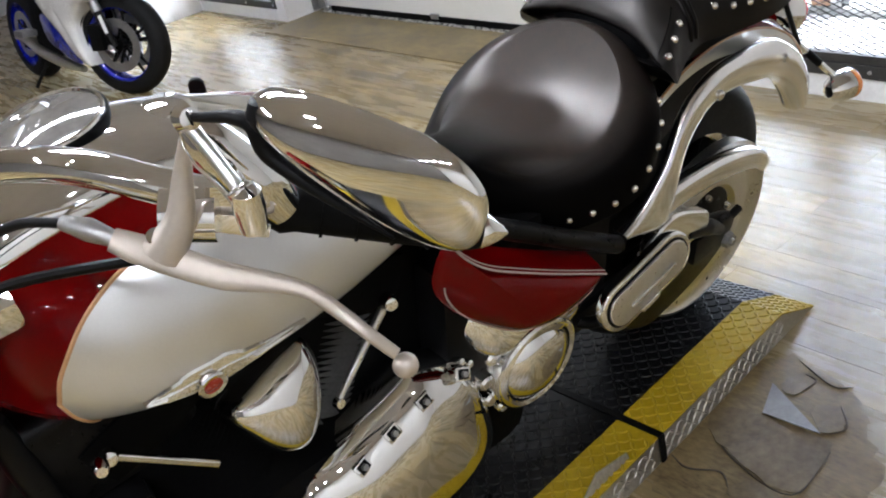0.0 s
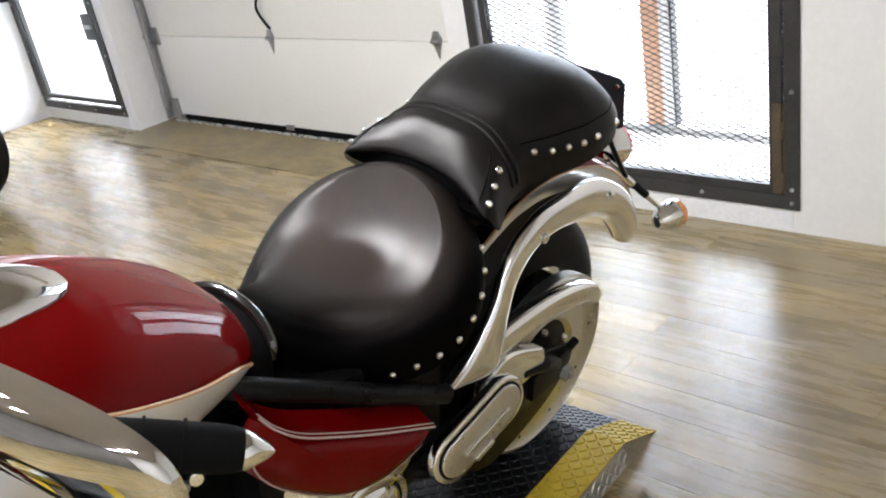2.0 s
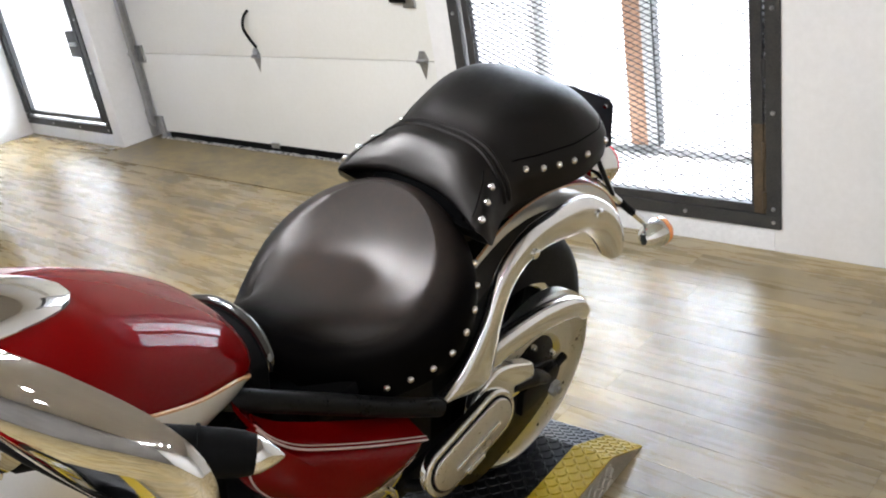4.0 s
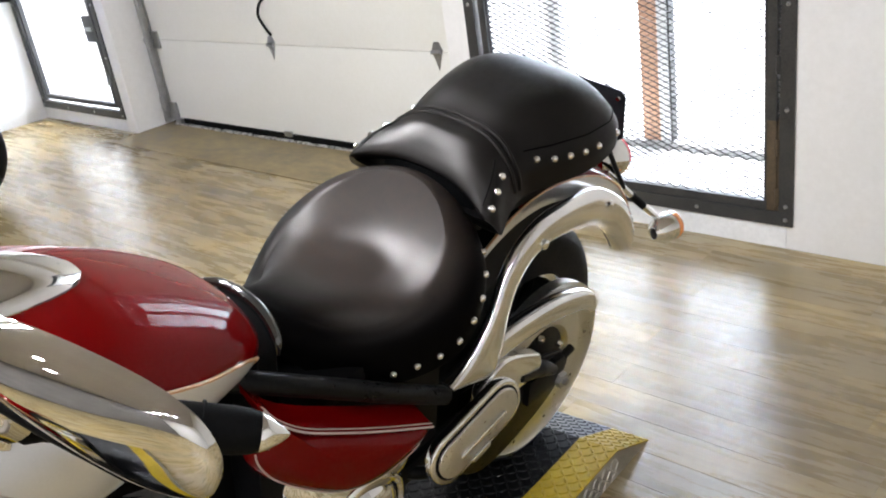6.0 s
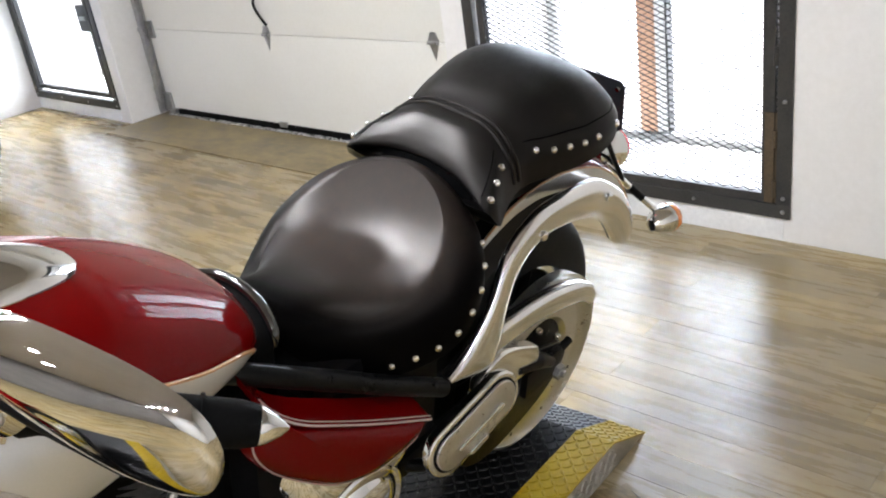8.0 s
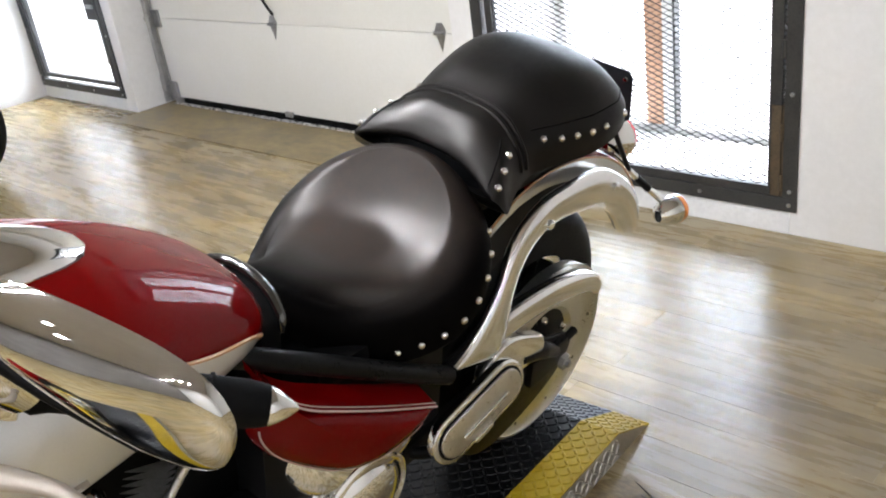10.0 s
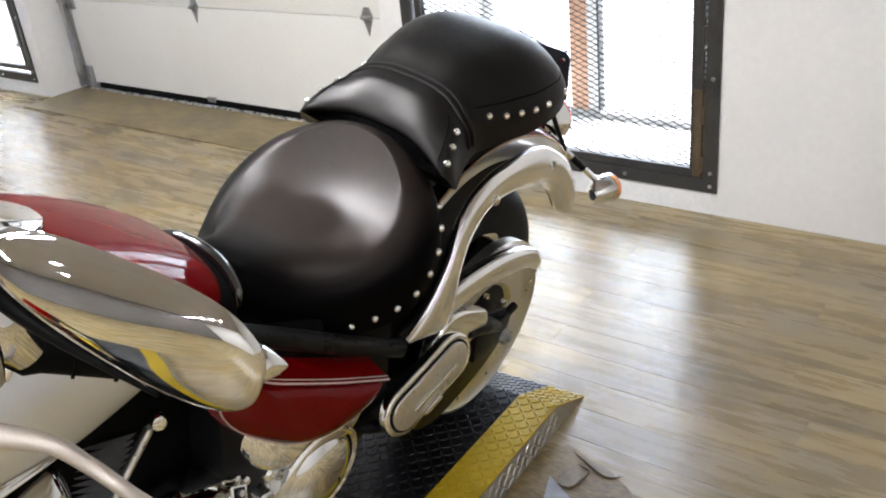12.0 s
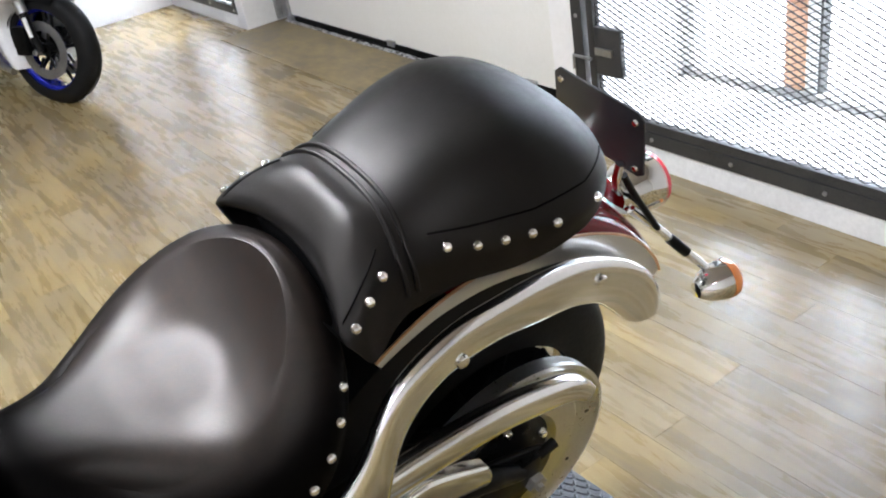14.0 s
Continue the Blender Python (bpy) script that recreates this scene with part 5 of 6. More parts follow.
# ---- swingarm, belt guard ----
def swingarm():
    sw = part("swingarm", boxed((0.90, -0.145, 0.335), (1.345, -0.118, 0.385), 0.008), BLACKPAINT, bike, "black swingarm")
    cov = [(1.09, 0.470), (1.16, 0.505), (1.26, 0.462), (1.285, 0.440), (1.28, 0.405), (1.20, 0.395), (1.10, 0.418)]
    ring = curve(cov, 42, closed=True)
    part("swingarm_cover", slab([(x, z) for x, z in ring], 0.03, facing((0, -0.145, 0), (0, -1, 0), (1, 0, 0)), 0.008), BUFFED, sw, "chrome swingarm cover")
    plate = curve([(1.08, 0.405), (1.20, 0.425), (1.33, 0.395), (1.43, 0.350), (1.42, 0.285), (1.32, 0.225), (1.15, 0.195), (1.05, 0.28)], 40, closed=True)
    part("swingarm_plate", slab([(x, z) for x, z in plate], 0.012, facing((0, -0.137, 0), (0, -1, 0), (1, 0, 0)), 0.004), BLACKPAINT, sw, "black swingarm end plate")
    part("axle_block", boxed((1.27, -0.165, 0.30), (1.40, -0.135, 0.37), 0.008), BLACKPAINT, sw, "black axle block")
    part("axle_nut", lathe([(0, 0.02), (0.008, 0.02), (0.009, 0.012), (0.018, 0.012), (0.02, 0)], 6, across(1.385, -0.166, 0.312)), GALV, sw, "steel axle nut")
    part("adjuster", tube([(1.34, -0.15, 0.335), (1.44, -0.152, 0.36)], 0.010, 10, smooth=False), BLACKPAINT, sw)
    part("shock_linkage", tube([(1.22, -0.165, 0.42), (1.30, -0.16, 0.39), (1.36, -0.158, 0.35)], [0.014, 0.02, 0.014], 10), BLACKPAINT, sw)
    # guard over the belt
    top = curve([(1.095, -0.150, 0.560), (1.20, -0.152, 0.566), (1.32, -0.152, 0.556), (1.42, -0.152, 0.530), (1.478, -0.15, 0.500), (1.512, -0.148, 0.462)], 40)
    rows = []
    for k, p in enumerate(top):
        u = k / (len(top) - 1)
        a, b = top[max(k - 1, 0)], top[min(k + 1, len(top) - 1)]
        d = (b - a) / np.linalg.norm(b - a)
        nrm = np.array((-d[2], 0, d[0]))
        if nrm[2] < 0 and u < 0.5:
            nrm = -nrm
        h = 0.056 * (1 - 0.35 * u ** 3)
        row = []
        for q in range(16):
            w = 2 * math.pi * q / 16
            row.append(p - nrm * h * 0.5 + nrm * h * 0.5 * math.copysign(abs(math.cos(w)) ** 0.6, math.cos(w)) + np.array((0, -0.020 * math.copysign(abs(math.sin(w)) ** 0.6, math.sin(w)), 0)))
        rows.append(row)
    part("belt_guard", rings(rows), BUFFED, bike, "chrome belt guard over the rear pulley")
    part("drive_belt", tube([(0.80, -0.112, 0.47), (1.10, -0.112, 0.482), (1.34, -0.112, 0.482)], 0.008, 8, smooth=False), RUBBER, bike, "black toothed drive belt")
    return sw


swingarm()


# ---- engine ----
def dome(name, outline, depth, m, material, label, parent=None, steps=8, power=2.6, back=0.05):
    """A domed cover: the outline shrunk in steps while it rises."""
    rows = []
    cx, cy = np.mean(np.array(outline), axis=0)
    for k in range(steps + 1):
        u = k / steps
        f = max((1 - u ** power) ** (1 / power), 0.02) if k else 1.0
        z = depth * u
        rows.append([m @ Vector((cx + (x - cx) * f, cy + (y - cy) * f, z)) for x, y in outline])
    rows.insert(0, [m @ Vector((x, y, -back)) for x, y in outline])
    return part(name, rings(rows), material, parent or bike, label)


def engine():
    case = part("crankcase", boxed((0.10, -0.13, 0.14), (0.80, 0.13, 0.46), 0.05), FIN, bike, "black engine crankcase")
    side = facing((0, 0, 0), (0, -1, 0), (1, 0, 0))
    outl = [(x, z) for x, z in curve([(0.300, 0.425), (0.40, 0.464), (0.483, 0.490), (0.535, 0.506), (0.592, 0.488), (0.645, 0.445), (0.678, 0.36), (0.690, 0.24), (0.62, 0.17), (0.45, 0.15), (0.32, 0.17), (0.24, 0.25), (0.25, 0.36)], 60, closed=True)]
    m = facing((0, -0.140, 0), (0, -1, 0.10), (1, 0, 0))
    cov = dome("crankcase_cover", outl, 0.105, m, CHROME, "large polished chrome crankcase cover", case, 14, 2.1, 0.012)
    for x, z, turn in ((0.385, 0.428, 18), (0.450, 0.452, 16), (0.520, 0.470, 12), (0.604, 0.470, -25)):
        at = facing(m @ Vector((x, z, 0.068)), (0, -0.8, 0.55), (1, 0, 0)) @ pose(0, 0, 0, 0, 0, turn)
        lug = part("bolt_lug", boxed((-0.015, -0.012, -0.030), (0.015, 0.012, 0.004), 0.005, at), CHROME, cov, "square chrome bolt lug")
        part("lug_recess", boxed((-0.010, -0.0085, 0.0025), (0.010, 0.0085, 0.0052), 0.001, at), BLACKPAINT, lug, "black recess")
        part("bolt", lathe([(0, 0.010), (0.0055, 0.010), (0.006, 0.0)], 6, at @ pose(0, 0, 0.002)), GALV, lug)
    for x, z in ((0.615, 0.474), (0.632, 0.458), (0.610, 0.452)):
        part("bolt", lathe([(0, 0.014), (0.006, 0.013), (0.009, 0.008), (0.010, -0.02)], 14, facing(m @ Vector((x, z, 0.044)), (0.2, -0.8, 0.5), (1, 0, 0))), CHROME, cov, "chrome bolt")
    # round pulley cover at the back
    c = across(0.772, -0.165, 0.388)
    rc = part("pulley_cover", lathe([(0.070, -0.06), (0.098, -0.055), (0.101, 0.004), (0.099, 0.012), (0.094, 0.018), (0.088, 0.020), (0.082, 0.017), (0.079, 0.010), (0.072, 0.019), (0.058, 0.029), (0.040, 0.036), (0.020, 0.040), (0, 0.041)], 64, c), CHROME, case, "round polished chrome pulley cover")
    part("seal_ring", lathe([(0.0815, 0.0150), (0.0795, 0.0140), (0.0775, 0.0135)], 64, c), RUBBER, rc)
    arm = [(x - 0.78, z - 0.50) for x, z in curve([(0.645, 0.570), (0.72, 0.560), (0.81, 0.538), (0.905, 0.494), (0.915, 0.46), (0.88, 0.43), (0.80, 0.42), (0.69, 0.45), (0.645, 0.50)], 40, closed=True)]
    dome("cover_arm", arm, 0.036, facing((0.78, -0.135, 0.495), (0, -1, 0.45), (1, 0, 0)), CHROME, "polished chrome arm behind the round cover", rc, 10, 2.2, 0.03)
    for k in range(5):
        a = radians(120 + 28 * k)
        p = c @ Vector((0.108 * math.cos(a), 0.108 * math.sin(a), -0.018))
        part("case_tooth", lathe([(0.013, -0.03), (0.014, 0.006), (0.010, 0.011), (0, 0.011)], 14, facing(p, (0, -1, 0), (1, 0, 0))), CHROME, rc)
    # two finned cylinders
    for cx, tilt, tag in ((0.24, -22, "front"), (0.372, 22, "rear")):
        ax = pose(cx, 0.012 if tag == "rear" else 0.0, 0.40, 0, tilt, 0)
        big = 0.085 if tag == "rear" else 0.10
        cyl = part("cylinder", lathe([(0.05, 0), (0.066, 0.0), (0.066, 0.27), (0.05, 0.27)], 32, ax), FIN, bike, "black finned cylinder")
        for k in range(18):
            h = 0.045 + 0.0118 * k
            # Rear fins get the lit grey, front fins the black.
            part("cooling_fin", lathe([(0.06, h), (big, h + 0.0008), (big + 0.001, h + 0.0014), (big, h + 0.002), (0.06, h + 0.003)], 40, ax), FINLIT if tag == "rear" else FIN, cyl)
        part("cylinder_head", boxed((-0.085, -0.09, 0.265), (0.085, 0.09, 0.36), 0.03, ax), FIN, cyl)
    # polished air box cover between the cylinders
    outl = [((x - 0.335) * 0.95 - 0.016, (z - 0.555) * 0.74 + 0.022) for x, z in curve([(0.240, 0.606), (0.30, 0.648), (0.365, 0.672), (0.402, 0.668), (0.410, 0.60), (0.388, 0.505), (0.345, 0.440), (0.300, 0.455), (0.262, 0.52)], 48, closed=True)]
    air = dome("air_box_cover", outl, 0.062, facing((0.330, -0.088, 0.562), (0, -1, 0.38), (1, 0, 0)), CHROME, "polished chrome air box cover", None, 12, 2.2)
    part("cover_band", tube([facing((0.330, -0.086, 0.562), (0, -1, 0.38), (1, 0, 0)) @ Vector((x * 1.015, y * 1.015, 0)) for x, y in outl[:20]], 0.003, 8, smooth=False), BLACKPAINT, air, "black joint round the cover")
    # push-rod tube and its fitting
    rod = part("pushrod_tube", tube([(0.519, -0.086, 0.642), (0.399, -0.098, 0.519)], [0.0075, 0.0055], 12, smooth=False), SATIN, bike, "slim bright link rod")
    part("rod_joint", lathe([(0, 0.018), (0.010, 0.017), (0.016, 0.009), (0.017, 0.0), (0.012, -0.012)], 20, facing((0.523, -0.089, 0.646), (-0.3, -1, 0.4), (1, 0, 0))), CHROME, rod, "chrome rod joint")
    part("rod_joint", lathe([(0, 0.012), (0.008, 0.011), (0.010, 0.0)], 14, facing((0.399, -0.098, 0.519), (0, -1, 0.4), (1, 0, 0))), CHROME, rod)
    low = part("shift_rod", tube([(0.062, -0.12, 0.716), (0.185, -0.12, 0.585)], [0.006, 0.006], 10, smooth=False), CHROME, bike, "slim chrome rod under the tank")
    part("rod_joint", lathe([(0, 0.012), (0.010, 0.010), (0.013, 0.0), (0.010, -0.01)], 16, facing((0.062, -0.122, 0.716), (-0.2, -1, 0.4), (1, 0, 0))), CHROME, low)
    return case


engine()


def front_frame():
    """Black steering neck, down tubes and the dark parts ahead of the engine."""
    neck = part("steering_neck", tube([(0.035, 0, 0.98), (-0.055, 0, 0.76)], 0.042, 20, smooth=False), BLACKPAINT, bike, "black steering neck")
    part("neck_gusset", slab([(-0.10, 0.60), (0.20, 0.60), (0.20, 0.775), (-0.02, 0.775)], 0.16, facing((0, 0.08, 0), (0, -1, 0), (1, 0, 0)), 0.02), BLACKPAINT, neck, "black neck gusset")
    for s in (1, -1):
        part("down_tube", tube([(-0.03, s * 0.06, 0.80), (0.0, s * 0.12, 0.55), (0.05, s * 0.14, 0.25), (0.16, s * 0.13, 0.12), (0.36, s * 0.10, 0.11), (0.62, s * 0.09, 0.12)], 0.019, 14, 40), BLACKPAINT, bike, "black frame down tube")
    # Box and horn added to keep the space ahead of the engine dark.
    box_ = part("regulator_box", boxed((-0.055, -0.115, 0.20), (0.10, 0.115, 0.60), 0.03), BLACKPLASTIC, bike, "black ribbed box ahead of the engine")
    for k in range(7):
        part("cooling_rib", boxed((-0.062, -0.118, 0.24 + 0.048 * k), (0.09, 0.118, 0.256 + 0.048 * k), 0.004), BLACKPLASTIC, box_)
    horn = part("horn", lathe([(0.0, 0.028), (0.012, 0.028), (0.020, 0.012), (0.040, 0.006), (0.044, 0.0), (0.040, -0.02), (0, -0.024)], 32, facing((0.015, -0.150, 0.585), (-0.3, -1, 0.2), (1, 0, 0))), BLACKPAINT, bike, "black horn")
    part("horn_nut", lathe([(0, 0.008), (0.008, 0.007), (0.010, 0)], 6, facing((0.007, -0.178, 0.592), (-0.3, -1, 0.2), (1, 0, 0))), CHROME, horn)
    # Domed bolts placed to give small bright glints in the dark.
    for x, y, z, r in ((0.045, -0.150, 0.735, 0.010), (-0.02, -0.14, 0.66, 0.008), (0.05, -0.165, 0.43, 0.012), (0.02, -0.13, 0.36, 0.010), (0.10, -0.14, 0.50, 0.009)):
        part("glint_bolt", lathe([(0, r), (r * 0.7, r * 0.9), (r, r * 0.3), (r * 1.1, -r)], 14, facing((x, y, z), (-0.2, -1, 0.3), (1, 0, 0))), CHROME, bike, "domed chrome bolt")
    part("engine_flank", boxed((0.06, -0.06, 0.36), (0.62, -0.01, 0.74), 0.02), FIN, bike, "black engine flank under the tank")
    part("engine_flank", boxed((0.06, 0.01, 0.36), (0.62, 0.12, 0.74), 0.02), FIN, bike, "black engine flank under the tank")


front_frame()
part("side_stand", tube([(0.42, -0.12, 0.15), (0.50, -0.19, 0.09), (0.56, -0.27, 0.071)], [0.015, 0.013, 0.014], 12), BLACKPAINT, bike, "black side stand")


# ---- handlebar, lever, mirror ----
def handlebar():
    half = [(-0.005, 0.0, 1.075), (0.01, -0.06, 1.105), (0.070, -0.16, 1.158), (0.114, -0.26, 1.186), (0.170, -0.33, 1.168), (0.235, -0.378, 1.141)]
    full = half[::-1] + [(x, -y, z) for x, y, z in half[1:]]
    bar = part("handlebar", tube(full, 0.016, 20, 70), CHROME, bike, "wide chrome handlebar")
    for s in (1, -1):
        d = Vector((0.381 - 0.225, s * (-0.492 + 0.370), 1.094 - 1.144))
        a = Vector((0.225, s * -0.370, 1.144))
        g = part("grip", tube([a, a + d * 0.04, a + d * 0.10, a + d * 0.5, a + d * 0.78, a + d * 0.84, a + d * 0.88], [0.019, 0.0225, 0.0195, 0.0205, 0.0198, 0.0185, 0.0165], 24, smooth=False), RUBBER, bar, "black rubber grip")
        for f in (0.2, 0.35, 0.5, 0.65):
            part("grip_ring", tube([a + d * f, a + d * (f + 0.012)], 0.0222, 24, smooth=False), RUBBER, g)
        part("bar_end", tube([a + d * 0.875, a + d * 0.89, a + d * 0.92, a + d * 0.97, a + d * 1.0], [0.0155, 0.0160, 0.0135, 0.0070, 0.0015], 24, smooth=False), CHROME, bar, "pointed chrome bar end")
        part("riser", tube([(0.03, s * 0.07, 0.98), (0.005, s * 0.065, 1.08)], [0.022, 0.018], 16, smooth=False), CHROME, bar, "chrome riser")
        hs = part("switch_housing", boxed((-0.019, -0.022, -0.028), (0.028, 0.022, 0.028), 0.006, facing(a - d * 0.13, d, (0, 0, 1))), CHROME, bar, "chrome switch housing")
        part("switch", boxed((-0.006, -0.03, -0.01), (0.006, -0.02, 0.01), 0.003, facing(a - d * 0.10, d, (0, 0, 1))), BLACKPLASTIC, hs, "small black switch")
    return bar


bar = handlebar()


def lever():
    perch = part("lever_perch", tube([(0.171, -0.366, 1.243), (0.160, -0.364, 1.208), (0.147, -0.366, 1.172), (0.130, -0.358, 1.143)], [0.004, 0.0075, 0.012, 0.018], 14), LEVER, bar, "pale cast lever perch")
    part("perch_clamp", tube([(0.15, -0.325, 1.155), (0.185, -0.352, 1.150)], 0.026, 18, smooth=False), CHROME, perch, "chrome bar clamp")
    path = curve([(0.104, -0.325, 1.152), (0.116, -0.342, 1.145), (0.135, -0.372, 1.137), (0.157, -0.400, 1.127), (0.181, -0.428, 1.123), (0.198, -0.452, 1.118), (0.210, -0.475, 1.103), (0.219, -0.500, 1.089), (0.231, -0.515, 1.070)], 40)
    rows = []
    for k, p in enumerate(path):
        u = k / (len(path) - 1)
        a, b = path[max(k - 1, 0)], path[min(k + 1, len(path) - 1)]
        d = Vector(b - a).normalized()
        n1 = d.cross(Vector((-0.28, -0.74, 0.61))).normalized()
        n2 = d.cross(n1)
        w = np.interp(u, [0, 0.12, 0.25, 0.38, 0.5, 0.62, 0.85, 1.0], [0.010, 0.0125, 0.0125, 0.0115, 0.0085, 0.0066, 0.0056, 0.0052])
        t = np.interp(u, [0, 0.2, 0.5, 0.9, 1.0], [0.006, 0.006, 0.005, 0.0046, 0.005])
        rows.append([Vector(p) + n1 * (w * math.copysign(abs(math.cos(q)) ** 0.75, math.cos(q))) + n2 * (t * math.copysign(abs(math.sin(q)) ** 0.75, math.sin(q))) for q in (2 * math.pi * i / 18 for i in range(18))])
    lv = part("clutch_lever", rings(rows), LEVER, bar, "pale cast aluminium clutch lever")
    bm = bmesh.new()
    bmesh.ops.create_uvsphere(bm, u_segments=24, v_segments=16, radius=0.0108)
    bmesh.ops.translate(bm, vec=(0.236, -0.520, 1.056), verts=bm.verts)
    part("lever_ball", bm, LEVER, lv, "rounded lever tip")
    part("pivot_bolt", lathe([(0, 0.006), (0.007, 0.005), (0.009, 0.0)], 16, facing((0.128, -0.356, 1.158), (-0.3, -0.3, 0.9), (1, 0, 0))), CHROME, lv)
    cab = part("clutch_cable", tube([(0.082, -0.290, 1.162), (0.055, -0.245, 1.150), (0.02, -0.16, 1.09), (0.0, -0.06, 1.0), (0.02, -0.03, 0.9)], 0.0045, 10), BLACKPLASTIC, bar, "black clutch cable")
    part("cable_adjuster", tube([(0.106, -0.322, 1.150), (0.094, -0.305, 1.157), (0.080, -0.288, 1.163)], [0.007, 0.010, 0.006], 12, smooth=False), GALV, cab, "steel cable adjuster")
    part("brake_hose", tube([(0.0, -0.10, 1.02), (-0.02, -0.17, 1.05), (0.04, -0.25, 1.10), (0.13, -0.32, 1.115)], 0.005, 8), BLACKPLASTIC, bar, "thin black cable")
    return lv


lever()


def mirror(s):
    """A teardrop mirror: a deep chrome shell, fuller at its outer end, with the glass on the rider's side."""
    c = Vector((0.2070, s * -0.5405, 1.2800))
    out = Vector((0.2514, s * -0.8355, -0.2157)).normalized()      # along the long way of the glass
    back = Vector((-0.9589, s * -0.2580, -0.1184)).normalized()    # the way the chrome back faces
    m = facing(c, back, out)
    up = 1 if (m.to_3x3() @ Vector((0, 1, 0))).z > 0 else -1
    outline = []
    for k in range(64):
        a = 2 * math.pi * k / 64
        ca, sa = (math.copysign(abs(v) ** 0.8, v) for v in (math.cos(a), math.sin(a)))
        outline.append((0.0875 * ca, (0.0370 + 0.016 * ca) * sa * up))
    rows = []
    for k in range(17):
        u = math.sin(k / 16 * math.pi / 2)
        f = max((1 - u ** 2.0) ** 0.5, 0.02)
        rows.append([m @ Vector((x * f, y * f, 0.0230 * u * (1 - 0.3 * x / 0.0875 * f))) for x, y in outline])
    rows.insert(0, [m @ Vector((x * 0.985, y * 0.97, -0.006)) for x, y in outline])
    sh = part("mirror", rings(rows, cap=True), CHROME, bar, "teardrop chrome mirror shell")
    part("mirror_glass", slab([(x * 0.94, y * 0.92) for x, y in outline], 0.002, m @ pose(0, 0, -0.0085)), CHROME, sh, "mirror glass")
    foot = Vector((0.168, s * -0.448, 1.222))
    st = part("mirror_stem", tube([foot, foot.lerp(Vector((0.160, s * -0.397, 1.268)), 0.5), (0.160, s * -0.397, 1.268)], [0.0055, 0.0055, 0.006], 14, 20), SATIN, sh, "polished mirror stem")
    part("mirror_mount", tube([(0.166, s * -0.384, 1.262), (0.176, s * -0.392, 1.240), (0.198, s * -0.402, 1.200), (0.214, s * -0.404, 1.168)], [0.010, 0.020, 0.025, 0.018], 20), CHROME, st, "rounded chrome mirror mount")
    part("stem_knuckle", lathe([(0, 0.010), (0.008, 0.008), (0.011, 0.0), (0.008, -0.009), (0, -0.011)], 20, facing((0.160, s * -0.399, 1.272), (0, s * -1, 0.3), (1, 0, 0))), CHROME, st, "chrome knuckle")
    part("mirror_arm", tube([(0.161, s * -0.402, 1.273), m @ Vector((-0.086, -up * 0.010, 0.010)), m @ Vector((-0.068, -up * 0.028, 0.012)), m @ Vector((-0.030, -up * 0.039, 0.010)), m @ Vector((0.030, -up * 0.050, 0.006))], [0.003, 0.006, 0.0065, 0.005, 0.001], 12), BLACKPLASTIC, st, "dark mirror arm along the shell")
    part("stem_nut", lathe([(0, 0.010), (0.006, 0.009), (0.010, 0.003), (0.011, -0.010)], 18, facing(foot, (0.1, s * -0.4, -0.6), (1, 0, 0))), CHROME, st)
    part("stem_ball", lathe([(0, 0.012), (0.008, 0.010), (0.012, 0.0), (0.008, -0.010), (0, -0.012)], 20, facing(m @ Vector((-0.074, 0, 0.006)), (0, 0, 1), (1, 0, 0))), BLACKPLASTIC, st, "dark ball joint")
    part("stem_clamp", lathe([(0.001, -0.026), (0.010, -0.026), (0.012, -0.006), (0.011, 0.008), (0.006, 0.013), (0.0, 0.014)], 20, facing(foot, (0.0, 0.0, 1), (1, 0, 0))), CHROME, st, "chrome stem foot")
    return sh


mirror(1)
mirror(-1)

